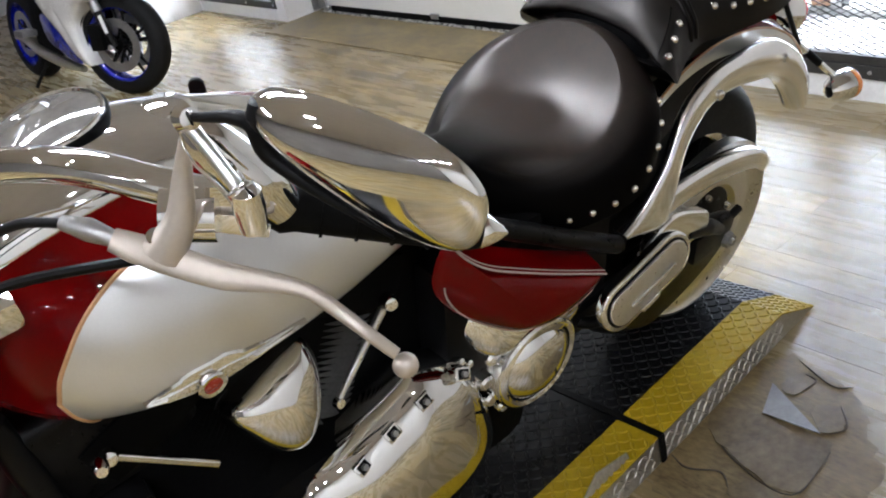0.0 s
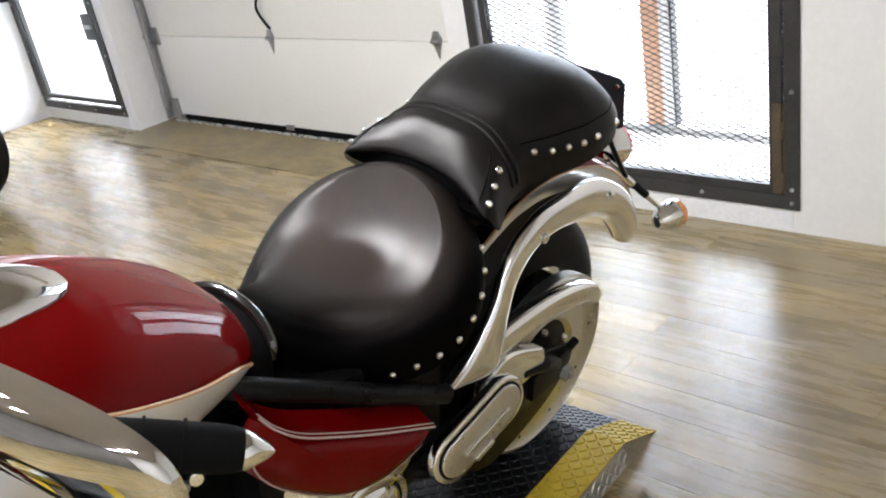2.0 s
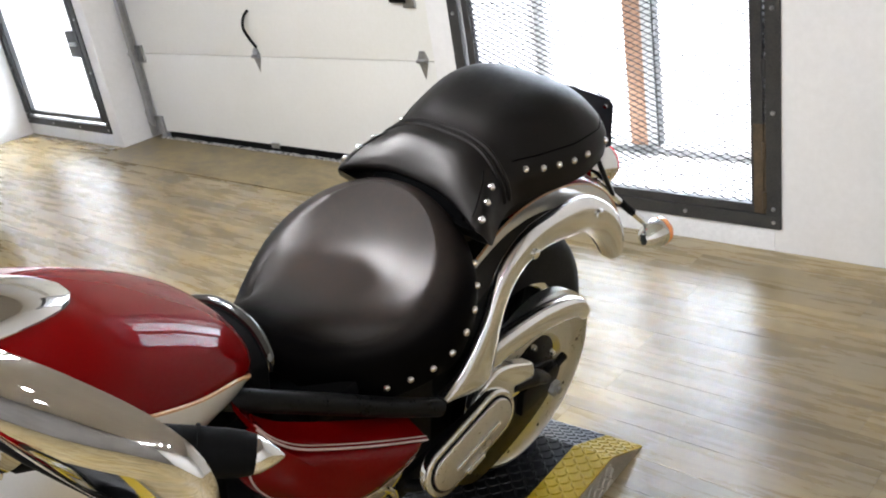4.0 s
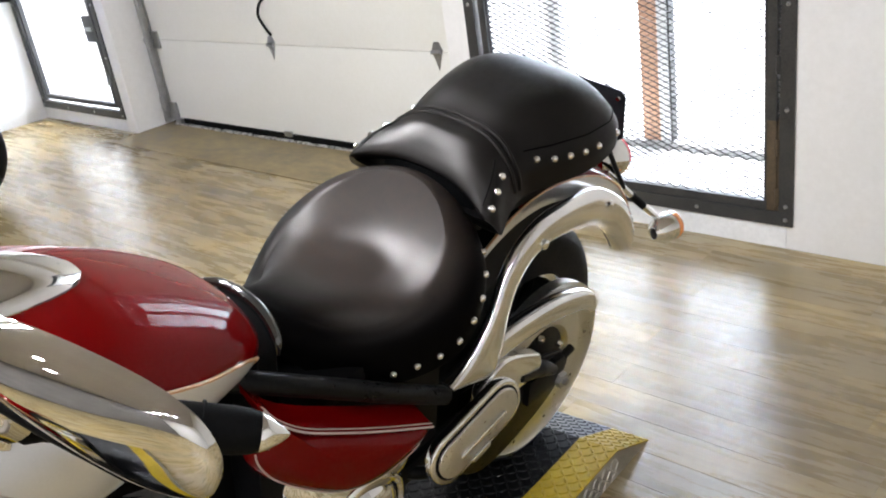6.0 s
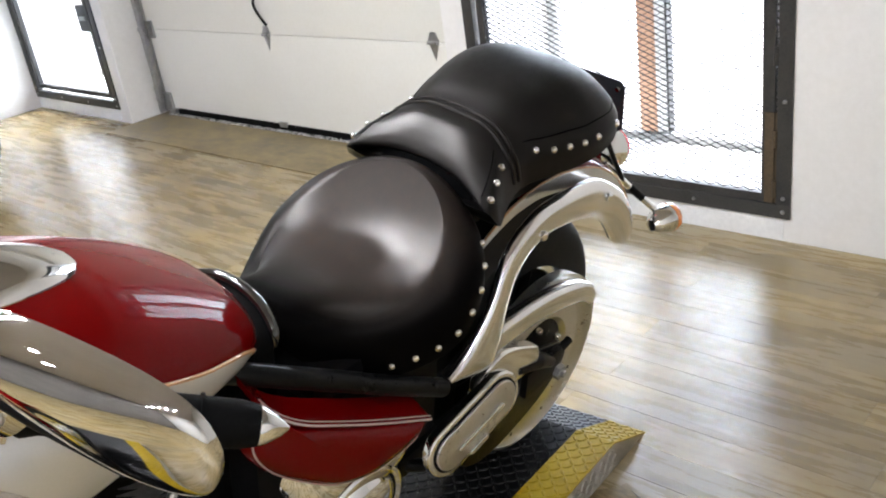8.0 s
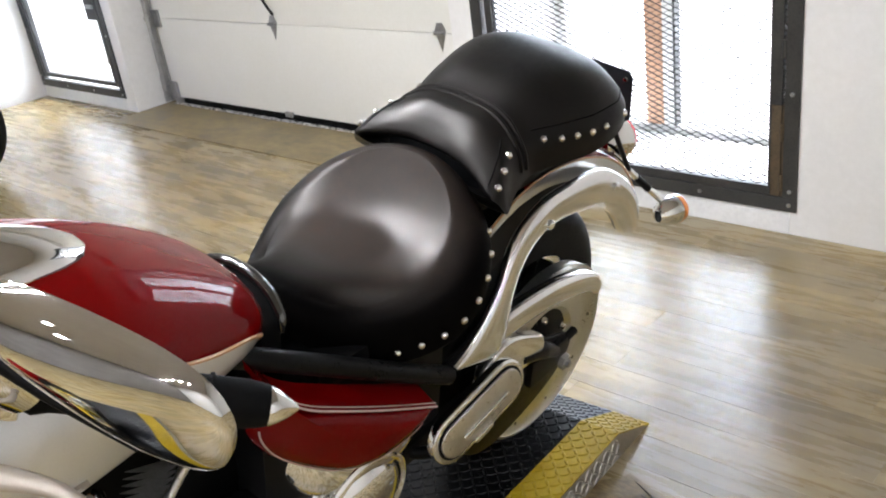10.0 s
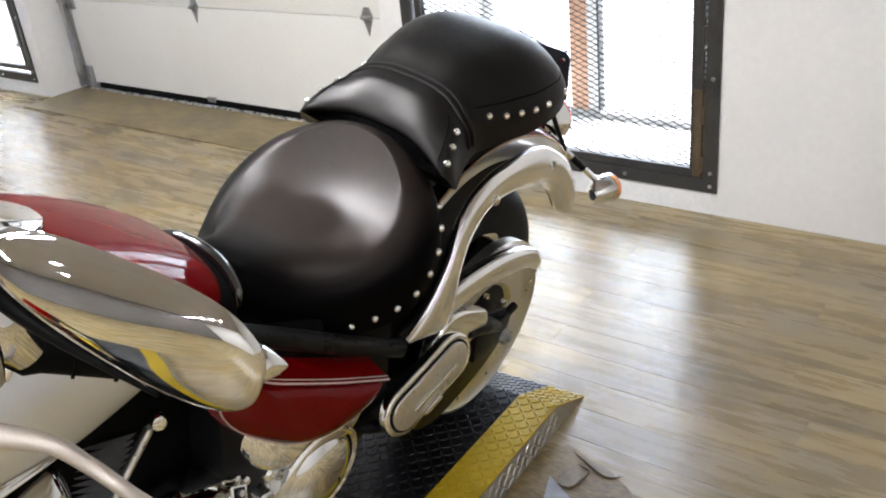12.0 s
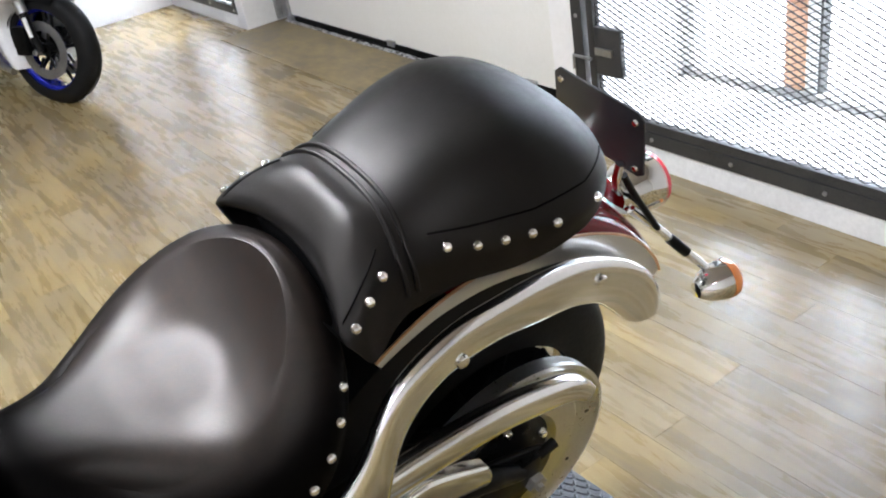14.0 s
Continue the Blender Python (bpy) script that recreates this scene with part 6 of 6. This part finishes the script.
# ---- tail ----
def tail():
    plate = [(-0.094, -0.052), (-0.082, -0.062), (0.082, -0.062), (0.094, -0.052), (0.094, 0.050), (0.082, 0.062), (-0.082, 0.062), (-0.094, 0.050)]
    m = facing((1.632, 0.008, 0.833), (0.985, 0, 0.17), (0, 1, 0))
    pl = part("plate_holder", slab(plate, 0.004, m, 0.001), PLATEBLACK, bike, "blank black number plate holder")
    for x, y in ((-0.078, 0.043), (0.078, 0.043), (-0.078, -0.046), (0.078, -0.046)):
        part("plate_bolt", lathe([(0, 0.004), (0.005, 0.003), (0.006, 0)], 12, m @ pose(x, y, -0.001, 180)), CHROME, pl)
    part("plate_bracket", tube([(1.628, -0.05, 0.79), (1.63, -0.045, 0.75), (1.66, -0.03, 0.71)], 0.008, 10), CHROME, pl, "chrome plate bracket")
    part("plate_bracket", tube([(1.628, 0.05, 0.79), (1.63, 0.045, 0.75), (1.66, 0.03, 0.71)], 0.008, 10), CHROME, pl, "chrome plate bracket")
    part("plate_arm", tube([(1.640, -0.050, 0.762), (1.668, -0.052, 0.715), (1.735, -0.062, 0.612)], [0.006, 0.006, 0.006], 10), BLACKPAINT, pl, "black arm under the plate")
    base = part("tail_lamp", lathe([(0.001, -0.07), (0.03, -0.068), (0.045, -0.04), (0.052, 0.0), (0.053, 0.012)], 40, facing((1.745, 0.0, 0.668), (0.93, 0, -0.05), (0, 1, 0))), CHROME, bike, "round chrome tail lamp")
    part("lens", lathe([(0.053, 0.010), (0.051, 0.022), (0.036, 0.034), (0.0, 0.040)], 40, facing((1.745, 0.0, 0.668), (0.93, 0, -0.05), (0, 1, 0))), REDLENS, base, "red tail lens")
    part("lamp_arm", tube([(1.66, 0.0, 0.70), (1.70, 0.0, 0.685), (1.74, 0.0, 0.672)], 0.014, 12), CHROME, base)
    for s in (1, -1):
        c = Vector((1.822, s * -0.150, 0.508))
        st = part("signal_stalk", tube([(1.690, s * -0.035, 0.660), (1.735, s * -0.060, 0.612), (1.785, s * -0.105, 0.553), (1.812, s * -0.138, 0.520)], [0.0085, 0.0085, 0.008, 0.008], 12), CHROME, bike, "chrome turn signal stalk")
        part("stalk_sleeve", tube([(1.752, s * -0.075, 0.592), (1.778, s * -0.099, 0.561)], 0.0095, 12, smooth=False), BLACKPLASTIC, st)
        f = facing(c, (0.93, s * -0.20, 0.05), (0, 1, 0))
        b = part("turn_signal", lathe([(0.0, -0.055), (0.014, -0.053), (0.026, -0.040), (0.034, -0.016), (0.036, 0.008)], 32, f), CHROME, bike, "bullet-shaped chrome turn signal")
        part("lens", lathe([(0.0365, 0.004), (0.0362, 0.016), (0.030, 0.024), (0.018, 0.029), (0, 0.031)], 32, f), AMBER, b, "amber lens")
    part("signal_bar", tube([(1.690, -0.035, 0.660), (1.685, 0, 0.664), (1.690, 0.035, 0.660)], 0.012, 12), CHROME, bike, "chrome signal bracket")


tail()


# ---- front end: fork and front wheel under the bars ----
def front_end():
    for s in (1, -1):
        part("fork_leg", tube([(0.0, s * 0.11, 0.99), (-0.16, s * 0.11, 0.66), (-0.30, s * 0.11, 0.36)], [0.028, 0.028, 0.03], 18), CHROME, bike, "chrome fork leg")
    part("yoke", boxed((-0.035, -0.14, 0.965), (0.045, 0.14, 1.0), 0.012), CHROME, bike, "chrome top yoke")
    m = facing((-0.345, 0, AZ), (0, -1, 0), (1, 0, 0))
    hub = part("front_wheel", lathe([(0.01, -0.10), (0.045, -0.10), (0.04, 0), (0.045, 0.10), (0.01, 0.10)], 28, m), SATIN, bike, "front wheel")
    prof = [(0.215, -0.05)] + [(0.215 + 0.105 * math.sin(math.pi * k / 20) ** 0.75, -0.062 * math.cos(math.pi * k / 20)) for k in range(21)] + [(0.215, 0.05)]
    part("tyre", lathe(prof, 64, m), TYRE, hub)
    part("rim", lathe([(0.20, -0.05), (0.218, -0.045), (0.19, -0.03), (0.19, 0.03), (0.218, 0.045), (0.20, 0.05)], 64, m), CHROME, hub)
    rows = []
    for k in range(25):
        a = radians(150 - 130 * k / 24)
        rows.append([(-0.345 + 0.35 * math.cos(a) * f, y, AZ + 0.35 * math.sin(a) * f) for y, f in ((-0.085, 0.9), (-0.08, 0.97), (-0.04, 1.0), (0.04, 1.0), (0.08, 0.97), (0.085, 0.9), (0.08, 0.95), (0.04, 0.985), (-0.04, 0.985), (-0.08, 0.95))])
    part("front_fender", rings(rows), RED, bike, "candy red front fender")


front_end()


# ---- the sports bike by the far wall: front wheel at the origin's end of y, tail towards +y ----
def sports_bike():
    sb = thing("sports_bike", "white and blue sports motorcycle with blue wheel rims", "motorcycle", pose(1.625, 5.18, 0.0, 0, 9, 5))
    R = 0.30
    turn = pose(0, 0.02, 0, 0, 0, 26) @ pose(0, -0.02, 0)

    def wheel(y, width, disc):
        m = facing((0, y, R), (-1, 0, 0), (0, 1, 0))
        m = turn @ m if disc else m
        h = part("wheel", lathe([(0.01, -0.06), (0.035, -0.06), (0.03, 0), (0.035, 0.06), (0.01, 0.06)], 24, m), BLACKPAINT, sb, "wheel with metallic blue rim")
        prof = [(0.215, -width * 0.8)] + [(0.215 + 0.085 * math.sin(math.pi * k / 20) ** 0.7, -width * math.cos(math.pi * k / 20)) for k in range(21)] + [(0.215, width * 0.8)]
        part("tyre", lathe(prof, 64, m), TYRE, h, "black sports tyre")
        part("rim", lathe([(0.205, -width * 0.8), (0.222, -width * 0.82), (0.222, -width * 0.7), (0.200, -width * 0.5), (0.195, 0), (0.200, width * 0.5), (0.222, width * 0.7), (0.222, width * 0.82), (0.205, width * 0.8)], 64, m), BLUE, h, "metallic blue rim")
        for k in range(10):
            a = 2 * math.pi * k / 10
            b = a + (0.16 if k % 2 else -0.16)
            part("spoke", tube([m @ Vector((0.03 * math.cos(a), 0.03 * math.sin(a), 0)), m @ Vector((0.2 * math.cos(b), 0.2 * math.sin(b), 0))], [0.012, 0.008], 8, smooth=False), BLACKPAINT, h)
        for s in ((-1, 1) if disc else (1,)):
            d = part("brake_disc", lathe([(0.105, s * 0.066), (0.155, s * 0.066), (0.155, s * 0.071), (0.105, s * 0.071), (0.105, s * 0.066)], 48, m), DISC, h, "steel brake disc")
            for k in range(6):
                a = 2 * math.pi * k / 6
                part("disc_arm", tube([m @ Vector((0.05 * math.cos(a), 0.05 * math.sin(a), s * 0.062)), m @ Vector((0.108 * math.cos(a), 0.108 * math.sin(a), s * 0.068))], 0.008, 6, smooth=False), BLACKPAINT, h)
        return h

    wheel(0.0, 0.064, True)
    wheel(1.34, 0.085, False)
    def steered(bm):
        bmesh.ops.transform(bm, matrix=turn, verts=bm.verts)
        return bm

    for s in (1, -1):
        lg = part("fork_leg", steered(tube([(s * 0.105, -0.01, R), (s * 0.105, 0.05, 0.48), (s * 0.105, 0.13, 0.70)], [0.024, 0.024, 0.027], 16)), BLACKPAINT, sb, "black fork leg")
        part("fork_tube", steered(tube([(s * 0.105, 0.055, 0.50), (s * 0.105, 0.12, 0.68)], 0.0285, 16, smooth=False)), GALV, lg, "bare metal fork tube")
        part("fork_foot", steered(tube([(s * 0.132, 0.002, R + 0.08), (s * 0.130, 0.03, 0.48)], 0.011, 12, smooth=False)), WHITEPAINT, lg, "pale fork cover")
        part("brake_caliper", steered(boxed((s * 0.105 - 0.028, 0.05, 0.28), (s * 0.105 + 0.028, 0.135, 0.43), 0.012)), BLACKPAINT, lg, "black brake caliper")
        part("axle_end", steered(lathe([(0, 0.012), (0.012, 0.011), (0.016, 0)], 16, facing((s * 0.13, 0, R), (s, 0, 0), (0, 1, 0)))), GALV, lg)
    rows = []
    for k in range(25):
        a = radians(190 - 125 * k / 24)
        rows.append([(x, -math.cos(a) * -0.318 * f, R + 0.318 * math.sin(a) * f) for x, f in ((-0.072, 0.80), (-0.068, 0.95), (-0.03, 1.02), (0.03, 1.02), (0.068, 0.95), (0.072, 0.80), (0.064, 0.93), (0.03, 1.0), (-0.03, 1.0), (-0.064, 0.93))])
    bm = rings(rows)
    bmesh.ops.scale(bm, vec=(1, -1, 1), verts=bm.verts)
    part("front_fender", steered(bm), BLACKPLASTIC, sb, "black front mudguard")
    # nose and upper fairing
    rows = []
    for y, w, lo, hi in ((-0.17, 0.03, 0.80, 0.86), (-0.13, 0.10, 0.74, 0.93), (-0.03, 0.17, 0.68, 1.02), (0.10, 0.215, 0.62, 1.08), (0.28, 0.225, 0.56, 1.02), (0.45, 0.20, 0.58, 0.92)):
        mid, half = (lo + hi) / 2, (hi - lo) / 2
        rows.append([(w * math.copysign(abs(math.cos(q)) ** 0.8, math.cos(q)), y, mid + half * math.copysign(abs(math.sin(q)) ** 0.9, math.sin(q))) for q in (2 * math.pi * i / 28 for i in range(28))])
    rows = [list(map(tuple, r)) for r in zip(*[curve(list(c), 30) for c in zip(*rows)])]
    part("nose_fairing", rings(rows), BLUE, sb, "blue nose fairing")
    for s in (1, -1):
        part("headlamp", lathe([(0, 0.012), (0.03, 0.010), (0.045, 0)], 24, facing((s * 0.075, -0.125, 0.86), (s * 0.3, -1, 0.1), (1, 0, 0))), GAUGE, sb, "clear headlamp")
        outl = [(-0.05, 0.62), (0.10, 0.86), (0.30, 0.90), (0.54, 0.74), (0.67, 0.60), (0.60, 0.50), (0.48, 0.41), (0.38, 0.33), (0.27, 0.225), (0.14, 0.19), (0.17, 0.31), (0.17, 0.44), (0.06, 0.54)]
        ring = curve(outl, 66, closed=True)
        m = facing((s * 0.195, 0, 0), (s, 0, 0.05), (0, 1, 0)) if s > 0 else facing((s * 0.195, 0, 0), (s, 0, 0.05), (0, 1, 0))
        pts = [(y, z) for y, z in ring]
        rows = []
        for f, o in ((1.0, -0.10), (1.0, 0.0), (0.97, 0.012), (0.85, 0.028), (0.6, 0.042), (0.3, 0.048), (0.05, 0.05)):
            rows.append([(s * (0.185 + o - 0.09 * max(0, (0.5 - z)) ** 1.2), 0.36 + (y - 0.36) * f, 0.53 + (z - 0.53) * f) for y, z in pts])
        fr = part("side_fairing", rings(rows), WHITEPAINT, sb, "white side fairing")
        stripe = curve([(0.60, 0.47), (0.70, 0.46), (0.68, 0.32), (0.54, 0.255), (0.40, 0.20), (0.28, 0.195), (0.36, 0.28), (0.46, 0.37)], 40, closed=True)
        rows = []
        for f, o in ((1.0, 0.002), (0.97, 0.012), (0.6, 0.022), (0.05, 0.024)):
            rows.append([(s * (0.172 + o - 0.09 * max(0, (0.5 - z)) ** 1.2), 0.50 + (y - 0.50) * f, 0.31 + (z - 0.31) * f) for y, z in stripe])
        part("fairing_stripe", rings(rows), BLUE, fr, "blue lower fairing flash")
        part("mirror_arm", tube([(s * 0.16, 0.02, 1.02), (s * 0.26, -0.02, 1.07), (s * 0.33, -0.02, 1.10)], 0.009, 10), BLACKPLASTIC, sb, "black mirror arm")
        part("mirror", boxed((-0.07, -0.02, -0.032), (0.07, 0.02, 0.032), 0.014, pose(s * 0.38, -0.02, 1.105, 0, 0, -8 * s)), BLACKPLASTIC, sb, "black mirror")
        part("grip", tube([(s * 0.20, 0.20, 0.90), (s * 0.34, 0.26, 0.88)], 0.018, 12, smooth=False), RUBBER, sb)
        part("footpeg", boxed((s * 0.20 - 0.05, 0.88, 0.33), (s * 0.20 + 0.05, 1.02, 0.37), 0.01), GALV, sb, "bare metal footpeg plate")
    for s in (1, -1):
        part("belly_pan", tube([(s * 0.13, 0.34, 0.15), (s * 0.15, 0.60, 0.18), (s * 0.15, 0.90, 0.235), (s * 0.14, 1.22, 0.32)], [0.022, 0.034, 0.036, 0.03], 14), SATIN, sb, "bare metal lower pipe")
    part("engine", boxed((-0.15, 0.40, 0.22), (0.15, 0.95, 0.62), 0.05), FIN, sb, "black engine")
    part("radiator", boxed((-0.15, 0.24, 0.34), (0.15, 0.29, 0.62), 0.01), FIN, sb)
    part("exhaust", tube([(0.10, 0.55, 0.20), (0.16, 0.95, 0.24), (0.19, 1.30, 0.34)], [0.03, 0.045, 0.05], 18), SATIN, sb, "short silencer")
    part("swingarm", boxed((-0.13, 0.90, 0.27), (0.13, 1.38, 0.33), 0.015), SATIN, sb)
    rows = []
    for y, w, lo, hi in ((0.42, 0.10, 0.70, 0.92), (0.55, 0.16, 0.68, 0.96), (0.75, 0.14, 0.70, 0.90), (0.92, 0.10, 0.72, 0.82), (1.15, 0.10, 0.76, 0.86), (1.38, 0.08, 0.84, 0.94), (1.52, 0.03, 0.90, 0.97)):
        mid, half = (lo + hi) / 2, (hi - lo) / 2
        rows.append([(w * math.cos(q), y, mid + half * math.sin(q)) for q in (2 * math.pi * i / 24 for i in range(24))])
    rows = [list(map(tuple, r)) for r in zip(*[curve(list(c), 36) for c in zip(*rows)])]
    part("tank_and_tail", rings(rows), BLUE, sb, "blue tank and tail")
    part("stand", tube([(-0.10, 0.80, 0.25), (-0.24, 0.90, 0.01)], 0.011, 10, smooth=False), BLACKPAINT, sb)
    return sb


sports_bike()

# ---- floor damage by the lift ----
torn = thing("torn_vinyl", "torn brown vinyl patch with a grey triangle beside the lift", "floor damage")
jag = random.Random(3)


def shard(outline, z, thick, lift, paint, name, label, rough=0.004):
    """A torn piece of vinyl with a ragged rim, raised by lift towards its last corner."""
    ring = curve([(x, y, 0) for x, y in outline], 5 * len(outline), closed=True)
    tip = np.array(outline[-1])
    far_off = max(np.linalg.norm(p[:2] - tip) for p in ring)
    bm = bmesh.new()
    pts = [(p[0] + jag.uniform(-rough, rough), p[1] + jag.uniform(-rough, rough), z + lift * (1 - np.linalg.norm(p[:2] - tip) / far_off) ** 2) for p in ring]
    low = [bm.verts.new(p) for p in pts]
    up = [bm.verts.new((x, y, h + thick)) for x, y, h in pts]
    mid = bm.verts.new(sum((v.co for v in up), Vector()) / len(up))
    for k in range(len(up)):
        n = (k + 1) % len(up)
        bm.faces.new((up[k], up[n], mid))
        bm.faces.new((low[k], low[n], up[n], up[k]))
    return part(name, bm, paint, torn, label, smooth=False)


# Darker, browner sheet laid on the planks beside the lift.
shard([(0.97, 0.862), (1.10, 0.868), (1.25, 0.872), (1.38, 0.874), (1.47, 0.83), (1.45, 0.73), (1.40, 0.63), (1.30, 0.54), (1.18, 0.48), (1.05, 0.47), (0.96, 0.55), (0.94, 0.72)], -0.0004, 0.0008, 0.0, VINYLBROWN, "brown_patch", "darker brown floor patch around the torn vinyl", 0.012)
shard([(1.168, 0.846), (1.233, 0.843), (1.254, 0.759), (1.262, 0.64), (1.236, 0.602), (1.092, 0.599), (1.108, 0.741)], 0.0008, 0.0022, 0.006, TORNVINYL, "vinyl_flap", "large brown flap with a dark torn edge")
shard([(1.332, 0.693), (1.368, 0.652), (1.315, 0.612), (1.272, 0.639)], 0.0008, 0.0020, 0.006, TORNVINYL, "vinyl_flap", "small curled brown flap")
shard([(1.363, 0.790), (1.428, 0.772), (1.415, 0.736), (1.346, 0.748)], 0.0008, 0.0018, 0.004, TORNVINYL, "vinyl_flap", "small curled brown flap")
shard([(1.02, 0.70), (1.09, 0.66), (1.07, 0.56), (0.99, 0.58)], 0.0008, 0.0018, 0.004, TORNVINYL, "vinyl_flap", "small curled brown flap")
bm = bmesh.new()
corner = [(1.358, 0.806, 0.003), (1.258, 0.769, 0.005), (1.262, 0.636, 0.012)]
low = [bm.verts.new(p) for p in corner]
up = [bm.verts.new((x, y, z + 0.0018)) for x, y, z in corner]
bm.faces.new(up)
bm.faces.new(low[::-1])
for i in range(3):
    bm.faces.new((low[i], low[(i + 1) % 3], up[(i + 1) % 3], up[i]))
part("grey_patch", bm, GREYVINYL, torn, "grey triangle folded back", smooth=False)
for pts in ([(1.172, 0.846), (1.106, 0.741), (1.088, 0.598), (1.236, 0.599)], [(1.372, 0.652), (1.315, 0.610), (1.270, 0.638)], [(1.425, 0.765), (1.413, 0.734), (1.344, 0.746)], [(1.045, 0.855), (1.03, 0.80), (1.06, 0.74), (1.03, 0.70)], [(1.46, 0.80), (1.42, 0.70), (1.44, 0.66)]):
    p = curve([(x, y, 0.0030) for x, y in pts], 18)
    part("torn_edge", tube(p, [0.0006, 0.0024, 0.0018, 0.0026, 0.0006], 6, smooth=False), DARKCRACK, torn, "dark torn edge")

# ---- floor planks ----
rng = random.Random(7)
PW, PL = 0.112, 1.22
shared = {}
far = bmesh.new()
for r in range(int((WALL_X - -4.4) / PW) + 1):
    x = WALL_X - 0.002 - PW * (r + 1)
    if x < -4.4:
        break
    y = -2.6 + rng.uniform(-PL, 0)
    while y < 9.8:
        a, b = max(y + 0.0003, -2.6), min(y + PL - 0.0003, 9.8)
        lim = 6.715 if x > 1.7 and x + PW > 2.3 else 9.795
        b = min(b, lim)
        if b - a > 0.02:
            near = x > 0.55 and -0.8 < y < 6.6
            if near:
                key = round(b - a, 3)
                if key not in shared:
                    shared[key] = finish("plank", boxed((0.0003, 0, -0.002), (PW - 0.0003, b - a, 0.0)), PLANK, False)
                ob = new("plank", shared[key])
                ob.location = (x, a, 0.0)
                ob.parent = floor
            else:
                box(far, (x + 0.0003, a, -0.002), (x + PW - 0.0003, b, 0.0))
        y += PL
tagged(part("planks", far, PLANK, floor, "weathered oak-look planks", smooth=False), kind="stuff")
